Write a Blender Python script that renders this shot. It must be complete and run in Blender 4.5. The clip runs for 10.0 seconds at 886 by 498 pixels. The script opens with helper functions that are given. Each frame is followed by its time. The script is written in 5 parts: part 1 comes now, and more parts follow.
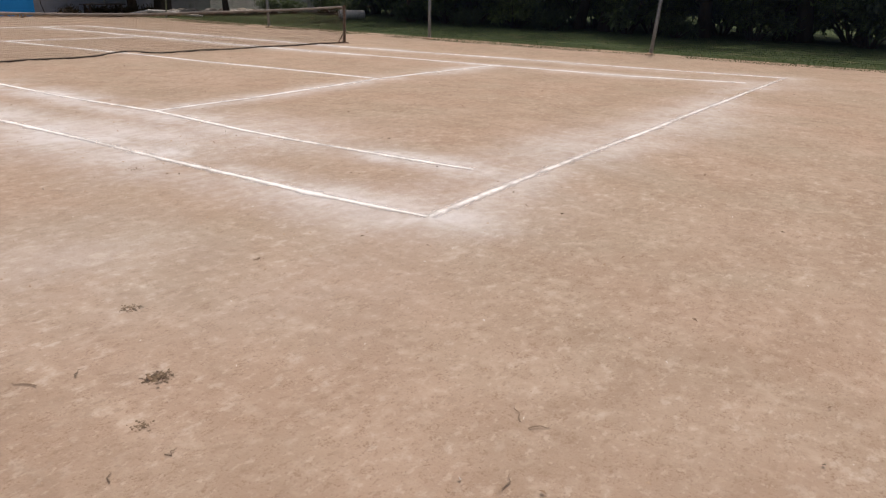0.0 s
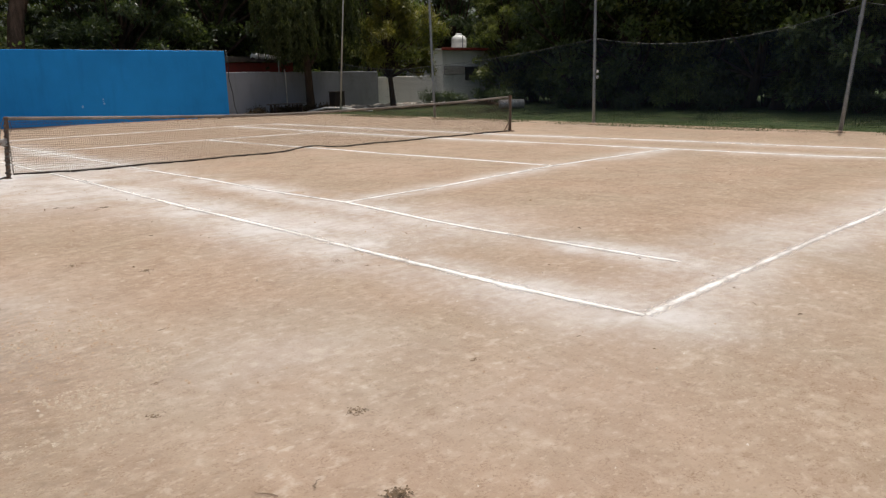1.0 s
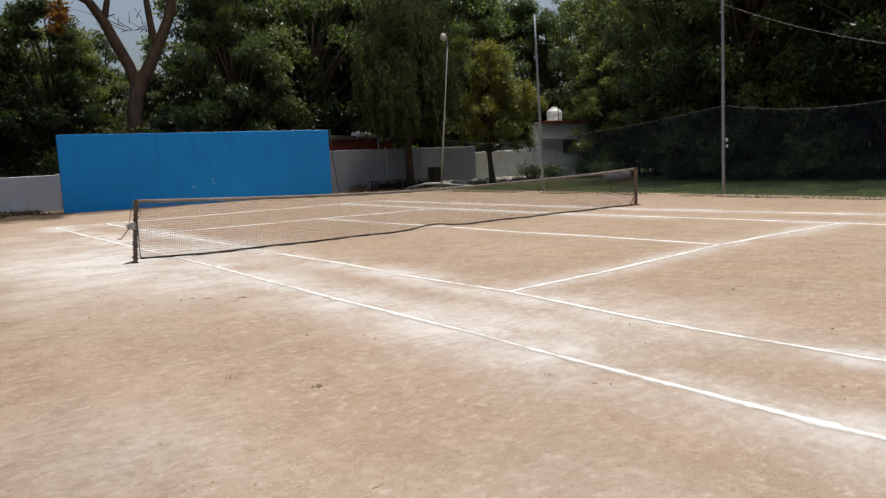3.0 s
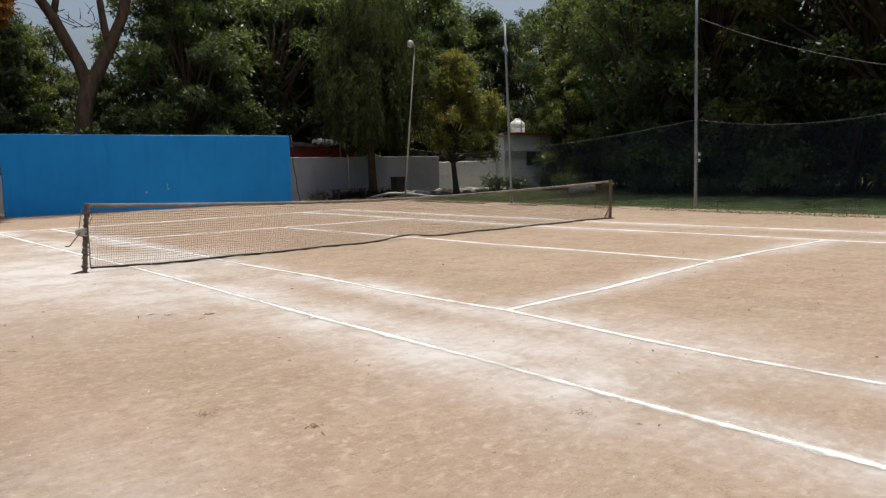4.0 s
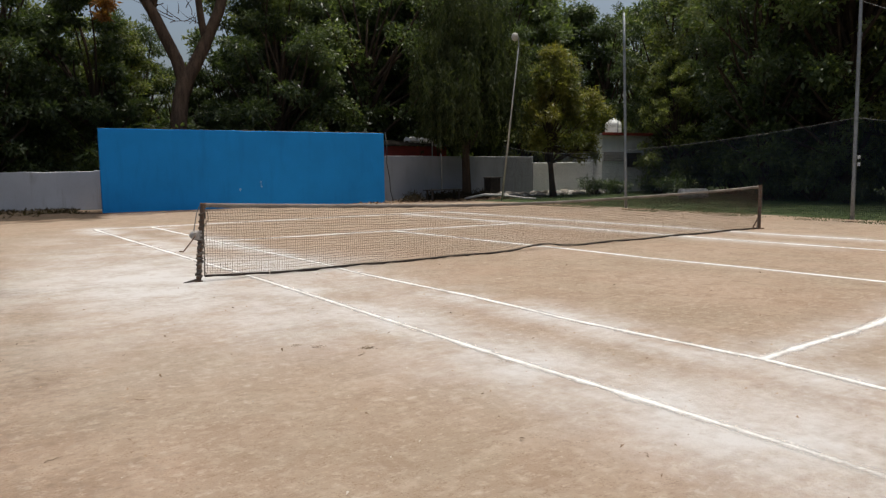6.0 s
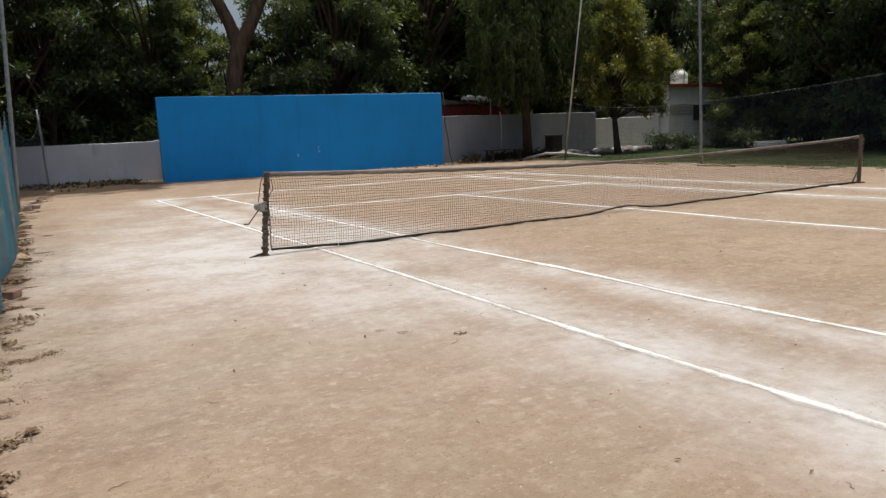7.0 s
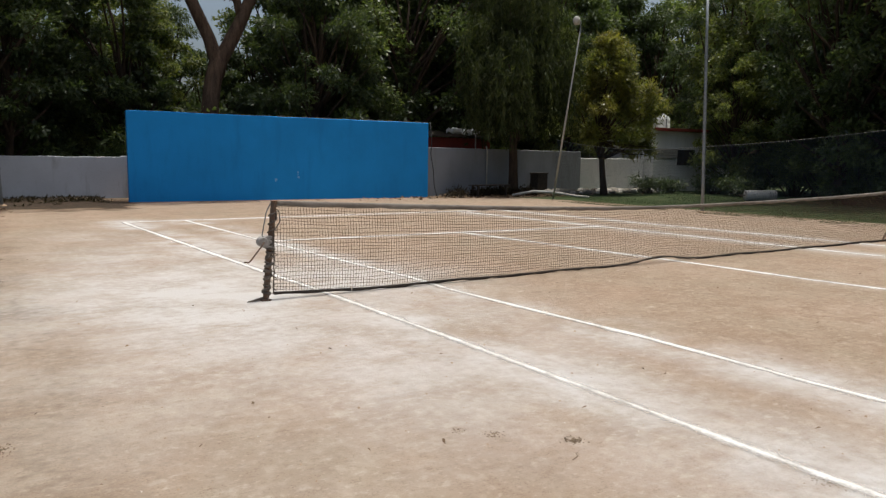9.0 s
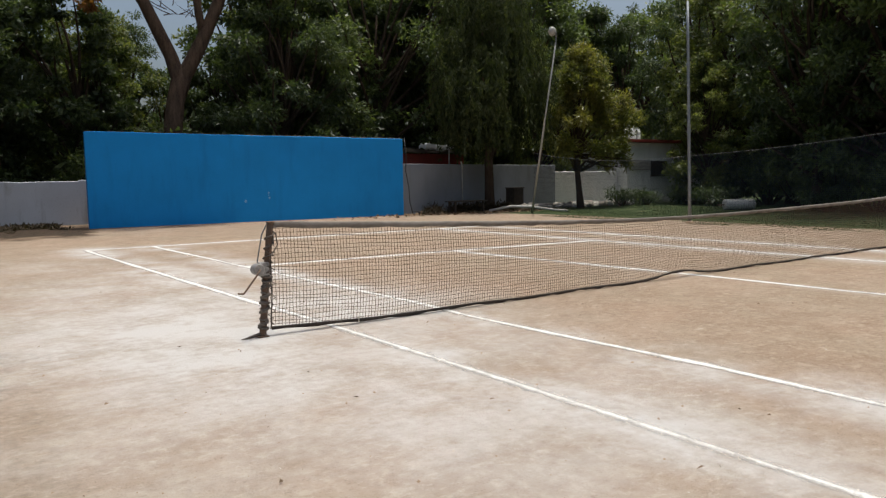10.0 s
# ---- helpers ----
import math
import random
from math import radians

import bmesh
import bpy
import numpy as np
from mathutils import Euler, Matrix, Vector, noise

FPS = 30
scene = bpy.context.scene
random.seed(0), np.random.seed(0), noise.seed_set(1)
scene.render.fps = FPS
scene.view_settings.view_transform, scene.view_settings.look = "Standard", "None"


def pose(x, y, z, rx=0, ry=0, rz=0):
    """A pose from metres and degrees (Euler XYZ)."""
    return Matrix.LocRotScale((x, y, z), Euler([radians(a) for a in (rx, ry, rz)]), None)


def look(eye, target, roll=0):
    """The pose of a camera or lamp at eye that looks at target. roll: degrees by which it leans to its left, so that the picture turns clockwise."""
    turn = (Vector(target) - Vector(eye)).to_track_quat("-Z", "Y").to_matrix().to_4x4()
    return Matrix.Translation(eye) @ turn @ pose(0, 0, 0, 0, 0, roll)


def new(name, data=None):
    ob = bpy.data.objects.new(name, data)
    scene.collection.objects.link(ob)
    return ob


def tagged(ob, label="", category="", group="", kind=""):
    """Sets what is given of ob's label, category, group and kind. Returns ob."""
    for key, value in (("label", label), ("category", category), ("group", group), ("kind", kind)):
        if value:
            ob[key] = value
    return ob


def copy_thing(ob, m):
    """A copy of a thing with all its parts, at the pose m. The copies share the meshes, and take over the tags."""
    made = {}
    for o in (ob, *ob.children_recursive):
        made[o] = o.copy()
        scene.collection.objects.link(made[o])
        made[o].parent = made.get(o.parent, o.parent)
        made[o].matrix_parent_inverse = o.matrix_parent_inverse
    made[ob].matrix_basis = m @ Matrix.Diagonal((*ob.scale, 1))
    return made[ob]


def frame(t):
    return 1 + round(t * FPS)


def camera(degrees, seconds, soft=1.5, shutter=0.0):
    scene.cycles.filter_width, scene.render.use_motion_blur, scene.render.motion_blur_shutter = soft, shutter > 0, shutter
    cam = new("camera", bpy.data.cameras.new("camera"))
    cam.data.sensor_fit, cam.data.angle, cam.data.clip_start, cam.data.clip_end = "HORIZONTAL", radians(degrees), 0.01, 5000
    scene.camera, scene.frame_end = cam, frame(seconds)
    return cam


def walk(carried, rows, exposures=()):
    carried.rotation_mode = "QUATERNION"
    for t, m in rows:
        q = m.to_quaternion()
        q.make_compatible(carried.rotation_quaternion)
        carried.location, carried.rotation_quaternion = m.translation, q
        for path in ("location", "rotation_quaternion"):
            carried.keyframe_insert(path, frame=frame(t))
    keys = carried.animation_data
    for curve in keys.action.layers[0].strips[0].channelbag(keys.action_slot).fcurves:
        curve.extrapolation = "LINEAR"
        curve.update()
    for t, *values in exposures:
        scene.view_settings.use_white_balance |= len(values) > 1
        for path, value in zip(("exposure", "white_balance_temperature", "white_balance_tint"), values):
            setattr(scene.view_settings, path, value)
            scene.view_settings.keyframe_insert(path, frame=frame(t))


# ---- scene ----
cam = camera(63.5, 10.0, soft=1.3)
PATH = [
    (0, (-3.974, -2.932, 1.55), (-2.436, -1.851, 0.868), 1.6),
    (0.5, (-4.004, -2.759, 1.559), (-2.66, -1.391, 0.991), 2.4),
    (1, (-4.042, -2.435, 1.565), (-2.728, -1.001, 1.102), -1.3),
    (1.5, (-3.978, -1.964, 1.523), (-2.831, -0.382, 1.097), -2.9),
    (2, (-3.994, -1.461, 1.553), (-2.948, 0.22, 1.271), -3.3),
    (2.5, (-4.011, -1.13, 1.565), (-2.874, 0.493, 1.296), -3.0),
    (2.7, (-4.071, -0.968, 1.586), (-2.916, 0.643, 1.322), -2.9),
    (3.8, (-3.931, -0.227, 1.548), (-2.696, 1.329, 1.318), -1.0),
    (4, (-3.924, 0.044, 1.537), (-2.651, 1.569, 1.305), -1.4),
    (4.5, (-3.886, 0.65, 1.538), (-2.704, 2.24, 1.264), 0.6),
    (5, (-3.915, 1.167, 1.528), (-2.78, 2.796, 1.283), -1.2),
    (5.2, (-3.92, 1.33, 1.525), (-2.778, 2.952, 1.274), -2.3),
    (6.3, (-3.819, 2.483, 1.535), (-2.704, 4.128, 1.311), -0.2),
    (6.5, (-3.811, 2.637, 1.522), (-2.675, 4.26, 1.248), -1.9),
    (7, (-3.699, 3.032, 1.534), (-2.715, 4.742, 1.203), -2.4),
    (7.5, (-3.668, 3.474, 1.493), (-2.62, 5.162, 1.265), 1.3),
    (8, (-3.662, 3.947, 1.5), (-2.61, 5.628, 1.244), -0.9),
    (8.5, (-3.63, 4.37, 1.532), (-2.662, 6.105, 1.3), 0.1),
    (9, (-3.69, 4.742, 1.527), (-2.604, 6.403, 1.282), 0.7),
    (9.5, (-3.609, 5.285, 1.489), (-2.475, 6.918, 1.273), 0.1),
    (10, (-3.632, 5.826, 1.459), (-2.461, 7.435, 1.263), -0.7),
]
EXPOSURES = [(0.0, -0.34, 6500, 14), (1.0, -0.20, 6380, 8), (2.5, -0.14, 6350, 7), (4.0, -0.12, 6350, 7), (4.5, -0.33, 6350, 7), (5.0, -0.35, 6350, 6), (6.5, -0.24, 6330, 6), (8.5, -0.28, 6330, 6), (10.0, -0.26, 6250, 5)]
walk(cam, [(t, look(eye, target, roll)) for t, eye, target, roll in PATH], EXPOSURES)


# ---- world, sun ----
SUN_EL, SUN_AZ = 81.0, 97.0      # degrees above the horizon; degrees from +y towards +x
world = bpy.data.worlds.new("sky")
scene.world = world
world.use_nodes = True
wn = world.node_tree.nodes
sky = wn.new("ShaderNodeTexSky")
sky.sky_type, sky.sun_disc = "NISHITA", False
sky.sun_elevation, sky.sun_rotation = radians(SUN_EL), radians(SUN_AZ)
sky.dust_density, sky.ozone_density = 7.0, 0.4
world.node_tree.links.new(sky.outputs[0], wn["Background"].inputs[0])
wn["Background"].inputs[1].default_value = 0.15
sun_data = bpy.data.lights.new("sun", "SUN")
sun_data.energy, sun_data.angle, sun_data.color = 3.0, radians(0.53), (1.0, 0.955, 0.89)
sun = new("sun", sun_data)
SUN_DIR = Vector((math.sin(radians(SUN_AZ)) * math.cos(radians(SUN_EL)), math.cos(radians(SUN_AZ)) * math.cos(radians(SUN_EL)), math.sin(radians(SUN_EL))))
sun.matrix_world = look(SUN_DIR * 60, (0, 0, 0))


# ---- materials ----
class Nodes:
    """A small wrapper to write node materials in few lines."""

    def __init__(self, name):
        self.mat = bpy.data.materials.new(name)
        self.mat.use_nodes = True
        self.t = self.mat.node_tree
        self.bsdf = self.t.nodes["Principled BSDF"]
        self.out = self.t.nodes["Material Output"]

    def n(self, kind, **sets):
        node = self.t.nodes.new("ShaderNode" + kind)
        for key, value in sets.items():
            if key in node.inputs:
                node.inputs[key].default_value = value
        return node

    def link(self, a, b):
        self.t.links.new(a, b)

    def coords(self, scale=(1, 1, 1), which="Object"):
        m = self.n("Mapping")
        m.inputs["Scale"].default_value = scale
        self.link(self.n("TexCoord").outputs[which], m.inputs[0])
        return m.outputs[0]

    def noise(self, vec, scale, detail=4, rough=0.55):
        t = self.n("TexNoise", Scale=scale, Detail=detail, Roughness=rough)
        self.link(vec, t.inputs["Vector"])
        return t.outputs["Fac"]

    def ramp(self, fac, *stops):
        r = self.n("ValToRGB")
        e = r.color_ramp.elements
        while len(e) < len(stops):
            e.new(0.5)
        for el, (p, c) in zip(e, stops):
            el.position = p
            el.color = (*c, 1) if isinstance(c, tuple) else (c, c, c, 1)
        self.link(fac, r.inputs[0])
        return r.outputs[0]

    def mix(self, fac, a, b, mode="MIX"):
        m = self.t.nodes.new("ShaderNodeMix")
        m.data_type, m.blend_type = "RGBA", mode
        for sock, v in ((m.inputs[0], fac), (m.inputs[6], a), (m.inputs[7], b)):
            if isinstance(v, (int, float)):
                sock.default_value = v
            elif isinstance(v, tuple):
                sock.default_value = (*v, 1)
            else:
                self.link(v, sock)
        return m.outputs[2]

    def math(self, op, a, b=0.0):
        m = self.n("Math")
        m.operation = op
        for sock, v in zip(m.inputs, (a, b)):
            if isinstance(v, (int, float)):
                sock.default_value = v
            else:
                self.link(v, sock)
        return m.outputs[0]

    def attr(self, name):
        a = self.n("Attribute")
        a.attribute_name = name
        return a.outputs["Fac"]

    def bump(self, height, strength, distance):
        b = self.n("Bump", Strength=strength, Distance=distance)
        self.link(height, b.inputs["Height"])
        self.link(b.outputs[0], self.bsdf.inputs["Normal"])
        return self

    def done(self, color, rough=0.8, metal=0.0, spec=0.5):
        if isinstance(color, tuple):
            self.bsdf.inputs["Base Color"].default_value = (*color, 1)
        else:
            self.link(color, self.bsdf.inputs["Base Color"])
        if isinstance(rough, float):
            self.bsdf.inputs["Roughness"].default_value = rough
        else:
            self.link(rough, self.bsdf.inputs["Roughness"])
        self.bsdf.inputs["Metallic"].default_value = metal
        self.bsdf.inputs["Specular IOR Level"].default_value = spec
        return self.mat


def simple(name, c1, c2, scale=8.0, rough=0.75, metal=0.0, bump=0.3, dist=0.004, stretch=(1, 1, 1), spec=0.4):
    """Two colours mixed by coarse and fine noise, with a fine relief."""
    k = Nodes(name)
    v = k.coords(stretch)
    a, b = k.noise(v, scale, 5), k.noise(v, scale * 7, 3)
    f = k.ramp(k.math("ADD", k.math("MULTIPLY", a, 0.65), k.math("MULTIPLY", b, 0.35)), (0.36, 0.0), (0.64, 1.0))
    k.bump(b, bump, dist)
    return k.done(k.mix(f, c1, c2), rough, metal, spec)


def ground_material():
    k = Nodes("court_earth")
    v = k.coords()
    big, mid, fine, grit = k.noise(v, 0.28, 4), k.noise(v, 1.7, 5, 0.6), k.noise(v, 11, 5, 0.65), k.noise(v, 70, 4, 0.7)
    v2 = k.coords((1.15, 0.8, 1))
    scrape = k.noise(v2, 5.5, 5, 0.65)
    clay = k.mix(k.ramp(big, (0.38, 0.0), (0.62, 1.0)), (0.352, 0.256, 0.184), (0.384, 0.294, 0.220))
    silt = k.ramp(k.noise(k.coords((1.0, 0.75, 1)), 0.62, 5, 0.6), (0.42, 0.0), (0.62, 1.0))
    clay = k.mix(k.math("MULTIPLY", silt, 0.75), clay, (0.318, 0.258, 0.188))
    clay = k.mix(k.ramp(mid, (0.36, 0.0), (0.66, 1.0)), k.mix(0.55, clay, (0.262, 0.182, 0.124)), clay)
    pale = k.ramp(k.math("ADD", k.math("MULTIPLY", scrape, 0.55), k.math("MULTIPLY", fine, 0.45)), (0.52, 0.0), (0.63, 1.0))
    clay = k.mix(k.math("MULTIPLY", pale, 0.42), clay, (0.47, 0.38, 0.29))
    dark = k.ramp(k.math("ADD", k.math("MULTIPLY", grit, 0.6), k.math("MULTIPLY", fine, 0.4)), (0.38, 1.0), (0.46, 0.0))
    clay = k.mix(k.math("MULTIPLY", dark, 0.62), clay, (0.19, 0.125, 0.078))
    flake = k.noise(k.coords((0.8, 1.15, 1)), 22, 4, 0.62)
    crumb = k.noise(k.coords((0.85, 1.15, 1)), 9.5, 5, 0.7)
    patch = k.noise(v, 0.9, 4, 0.6)
    smudge = k.noise(v, 3.3, 5, 0.65)
    clay = k.mix(k.math("MULTIPLY", k.ramp(smudge, (0.53, 0.0), (0.68, 1.0)), 0.5), clay, (0.235, 0.165, 0.112))
    clay = k.mix(k.math("MULTIPLY", k.ramp(flake, (0.58, 0.0), (0.66, 1.0)), 0.38), clay, (0.50, 0.41, 0.32))
    clay = k.mix(k.math("MULTIPLY", k.ramp(flake, (0.34, 1.0), (0.42, 0.0)), 0.42), clay, (0.205, 0.140, 0.09))
    tone = k.math("MULTIPLY", k.ramp(crumb, (0.55, 0.0), (0.64, 1.0)), k.ramp(patch, (0.40, 0.15), (0.62, 1.0)))
    clay = k.mix(k.math("MULTIPLY", tone, 0.55), clay, (0.51, 0.43, 0.345))
    tone = k.math("MULTIPLY", k.ramp(crumb, (0.34, 1.0), (0.43, 0.0)), k.ramp(patch, (0.36, 1.0), (0.60, 0.3)))
    clay = k.mix(k.math("MULTIPLY", tone, 0.42), clay, (0.225, 0.160, 0.11))
    # lime dust trodden round the lines
    dust_break = k.ramp(k.math("ADD", k.math("MULTIPLY", scrape, 0.55), k.math("MULTIPLY", fine, 0.45)), (0.34, 0.62), (0.58, 1.0))
    streak = k.noise(k.coords((0.85, 1.15, 1)), 1.3, 6, 0.62)
    broken = k.ramp(k.math("ADD", k.math("MULTIPLY", streak, 0.7), k.math("MULTIPLY", crumb, 0.3)), (0.38, 0.42), (0.57, 1.0))
    chalk = k.math("MULTIPLY", k.math("MULTIPLY", k.attr("chalk"), dust_break), broken)
    col = k.mix(chalk, clay, (0.54, 0.512, 0.486))
    # weedy soil, its darkest tones painted as tree shade, and turf beyond the court
    turf = k.mix(k.ramp(fine, (0.35, 0.0), (0.65, 1.0)), (0.026, 0.042, 0.016), (0.068, 0.090, 0.036))
    turf = k.mix(k.ramp(mid, (0.55, 0.0), (0.72, 0.6)), turf, (0.22, 0.175, 0.10))
    g = k.ramp(k.math("ADD", k.attr("grass"), k.math("MULTIPLY", k.math("SUBTRACT", fine, 0.5), 0.7)), (0.42, 0.0), (0.56, 1.0))
    col = k.mix(g, col, turf)
    soil_and_shade = k.ramp(k.math("ADD", k.attr("soil_and_shade"), k.math("ADD", k.math("MULTIPLY", k.math("SUBTRACT", fine, 0.5), 0.7), k.math("MULTIPLY", k.math("SUBTRACT", patch, 0.5), 0.6))), (0.36, 0.0), (0.85, 1.0))
    col = k.mix(k.math("MULTIPLY", soil_and_shade, 0.93), col, k.mix(k.ramp(k.attr("soil_and_shade"), (0.80, 0.0), (0.98, 1.0)), k.mix(k.ramp(crumb, (0.40, 0.0), (0.62, 1.0)), (0.052, 0.036, 0.025), (0.15, 0.10, 0.062)), k.mix(k.ramp(crumb, (0.42, 0.0), (0.66, 1.0)), (0.020, 0.015, 0.011), (0.075, 0.050, 0.033))))
    h = k.math("ADD", k.math("MULTIPLY", fine, 0.45), k.math("ADD", k.math("MULTIPLY", grit, 0.3), k.math("MULTIPLY", flake, 0.3)))
    k.bump(h, 0.9, 0.03)
    return k.done(col, 0.95, 0.0, 0.15)


def leaf_material(name, dark, light, yellow=None, glow=0.50, gloss=0.5):
    k = Nodes(name)
    geo = k.n("NewGeometry")
    rnd = geo.outputs["Random Per Island"]
    col = k.ramp(rnd, (0.0, dark), (0.62, tuple(0.5 * (a + b) for a, b in zip(dark, light))), (1.0, light))
    big = k.noise(k.coords(), 0.45, 3)
    col = k.mix(k.ramp(big, (0.38, 0.0), (0.66, 1.0)), col, k.mix(0.5, col, yellow or light))
    obj = k.n("ObjectInfo")
    col = k.mix(k.math("MULTIPLY", obj.outputs["Random"], 0.35), col, dark)
    k.done(col, 0.38 if gloss > 0.3 else 0.65, 0.0, gloss)
    tr = k.n("BsdfTranslucent")
    k.link(k.mix(1.0, col, (1.0, 1.1, 0.45), "MULTIPLY"), tr.inputs[0])
    m = k.n("MixShader")
    m.inputs[0].default_value = glow
    k.link(k.bsdf.outputs[0], m.inputs[1])
    k.link(tr.outputs[0], m.inputs[2])
    k.link(m.outputs[0], k.out.inputs[0])
    return k.mat


def netting_material(name, color, cover, cell=0.03):
    """Knotted netting: fine threads with open holes between them."""
    k = Nodes(name)
    v = k.coords(which="UV")
    sep = k.n("SeparateXYZ")
    k.link(v, sep.inputs[0])
    lines = []
    for axis in (0, 1):
        f = k.math("FRACT", k.math("DIVIDE", sep.outputs[axis], cell))
        lines.append(k.math("LESS_THAN", f, 1 - math.sqrt(1 - cover)))
    thread = k.math("MAXIMUM", *lines)
    wear = k.noise(v, 1.2, 3)
    col = k.mix(k.ramp(wear, (0.35, 0.0), (0.65, 1.0)), color, tuple(0.6 * c for c in color))
    k.done(col, 0.7, 0.0, 0.3)
    tr = k.n("BsdfTransparent")
    m = k.n("MixShader")
    k.link(thread, m.inputs[0])
    k.link(tr.outputs[0], m.inputs[1])
    k.link(k.bsdf.outputs[0], m.inputs[2])
    k.link(m.outputs[0], k.out.inputs[0])
    return k.mat


def plaster_material(name, base, dirt, low):
    """Painted plaster with patchy wash and splashed dirt in uneven runs."""
    k = Nodes(name)
    v = k.coords()
    run = k.noise(k.coords((1.0, 1.0, 0.18)), 2.6, 5, 0.6)
    patch, fine = k.noise(v, 0.7, 4), k.noise(v, 22, 4, 0.65)
    col = k.mix(k.ramp(patch, (0.35, 0.0), (0.65, 1.0)), base, tuple(0.88 * c for c in base))
    col = k.mix(k.math("MULTIPLY", k.ramp(run, (0.52, 0.0), (0.74, 1.0)), low), col, dirt)
    col = k.mix(k.math("MULTIPLY", k.ramp(fine, (0.3, 1.0), (0.45, 0.0)), 0.25), col, dirt)
    k.bump(fine, 0.35, 0.004)
    return k.done(col, 0.85, 0.0, 0.3)


M_GROUND = ground_material()


def lime_material():
    """Lime powder, thinning to loose grains where little of it lies."""
    k = Nodes("poured_lime")
    v = k.coords()
    grain, clump = k.noise(v, 60, 4, 0.7), k.noise(v, 9, 4, 0.65)
    amount = k.math("ADD", k.attr("powder"), k.math("ADD", k.math("MULTIPLY", k.math("SUBTRACT", grain, 0.5), 0.9), k.math("MULTIPLY", k.math("SUBTRACT", clump, 0.5), 0.7)))
    cover = k.ramp(amount, (0.22, 0.0), (1.02, 0.96))
    col = k.mix(k.ramp(amount, (0.5, 0.0), (0.95, 1.0)), (0.57, 0.53, 0.485), (0.75, 0.725, 0.69))
    k.bump(grain, 0.4, 0.006)
    k.done(col, 0.95, 0.0, 0.1)
    tr = k.n("BsdfTransparent")
    m = k.n("MixShader")
    k.link(cover, m.inputs[0])
    k.link(tr.outputs[0], m.inputs[1])
    k.link(k.bsdf.outputs[0], m.inputs[2])
    k.link(m.outputs[0], k.out.inputs[0])
    return k.mat


M_LIME = lime_material()
M_BLUE = plaster_material("blue_wall_paint", (0.014, 0.245, 0.63), (0.010, 0.165, 0.45), 0.45)
M_WHITE = plaster_material("whitewash", (0.54, 0.55, 0.58), (0.25, 0.235, 0.22), 0.65)
# whitewash darkened to grey: the tree shade on wall_east put into its colour
M_SHADED_WASH = plaster_material("shaded_whitewash", (0.25, 0.262, 0.288), (0.165, 0.16, 0.16), 0.6)
M_HOUSE = plaster_material("house_plaster", (0.86, 0.86, 0.85), (0.45, 0.42, 0.38), 0.3)
M_GREY_RENDER = plaster_material("grey_render", (0.34, 0.33, 0.32), (0.18, 0.16, 0.15), 0.5)
M_RED = simple("red_oxide_paint", (0.30, 0.045, 0.03), (0.20, 0.04, 0.03), 6)
M_STEEL = simple("galvanised_steel", (0.30, 0.32, 0.33), (0.19, 0.20, 0.21), 14, 0.5, 0.55, 0.15, 0.002)
M_POLE = simple("pale_painted_steel", (0.50, 0.49, 0.46), (0.34, 0.33, 0.31), 9, 0.6, 0.1, 0.15, 0.002)
M_RUST = simple("rusty_painted_steel", (0.19, 0.105, 0.06), (0.11, 0.085, 0.07), 18, 0.7, 0.25, 0.4, 0.003)
M_CORD = simple("black_net_cord", (0.075, 0.048, 0.030), (0.15, 0.105, 0.070), 40, 0.85, bump=0.4)
M_ROPE = simple("weathered_black_rope", (0.06, 0.048, 0.040), (0.21, 0.175, 0.145), 14, 0.9, bump=0.7)
M_BAND = simple("grey_canvas_band", (0.29, 0.26, 0.225), (0.12, 0.10, 0.084), 1.1, 0.9, bump=0.4, stretch=(1, 1, 3))
M_CASTING = simple("grey_cast_metal", (0.40, 0.38, 0.36), (0.25, 0.23, 0.21), 30, 0.55, 0.4)
M_SCUFF = simple("pale_blue_scuff", (0.30, 0.46, 0.66), (0.12, 0.33, 0.62), 25, 0.9)
M_WIRE = simple("pale_wire_rope", (0.22, 0.22, 0.22), (0.13, 0.13, 0.13), 20, 0.7, 0.2)
M_CABLE = simple("black_cable", (0.02, 0.02, 0.02), (0.05, 0.05, 0.05), 20, 0.6)
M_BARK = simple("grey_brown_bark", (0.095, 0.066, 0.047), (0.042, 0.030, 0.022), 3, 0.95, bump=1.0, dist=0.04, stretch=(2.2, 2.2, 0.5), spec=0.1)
# lit copy of the bark above: sunlight put into a lighter, warmer brown
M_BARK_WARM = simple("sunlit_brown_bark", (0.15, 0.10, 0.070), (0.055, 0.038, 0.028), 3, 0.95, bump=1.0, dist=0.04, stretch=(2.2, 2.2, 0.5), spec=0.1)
M_LEAF = leaf_material("broad_leaf", (0.044, 0.068, 0.029), (0.225, 0.265, 0.105))
M_LEAF_B = leaf_material("dark_leaf", (0.028, 0.046, 0.022), (0.12, 0.147, 0.066))
M_LEAF_L = leaf_material("light_leaf", (0.062, 0.084, 0.030), (0.30, 0.31, 0.105))
M_LEAF_Y = leaf_material("yellow_green_leaf", (0.062, 0.082, 0.026), (0.31, 0.30, 0.075), (0.36, 0.27, 0.055))
M_LEAF_W = leaf_material("drooping_leaf", (0.026, 0.036, 0.016), (0.088, 0.10, 0.045), gloss=0.15)
M_LEAF_DRY = leaf_material("withered_leaf", (0.17, 0.075, 0.025), (0.30, 0.13, 0.04))
M_GRASS = leaf_material("grass_blade", (0.030, 0.048, 0.016), (0.075, 0.10, 0.036))
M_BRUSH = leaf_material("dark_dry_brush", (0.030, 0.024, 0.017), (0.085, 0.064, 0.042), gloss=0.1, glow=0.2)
M_WEED = simple("dusty_weed", (0.185, 0.18, 0.115), (0.11, 0.10, 0.062), 30, 0.9)
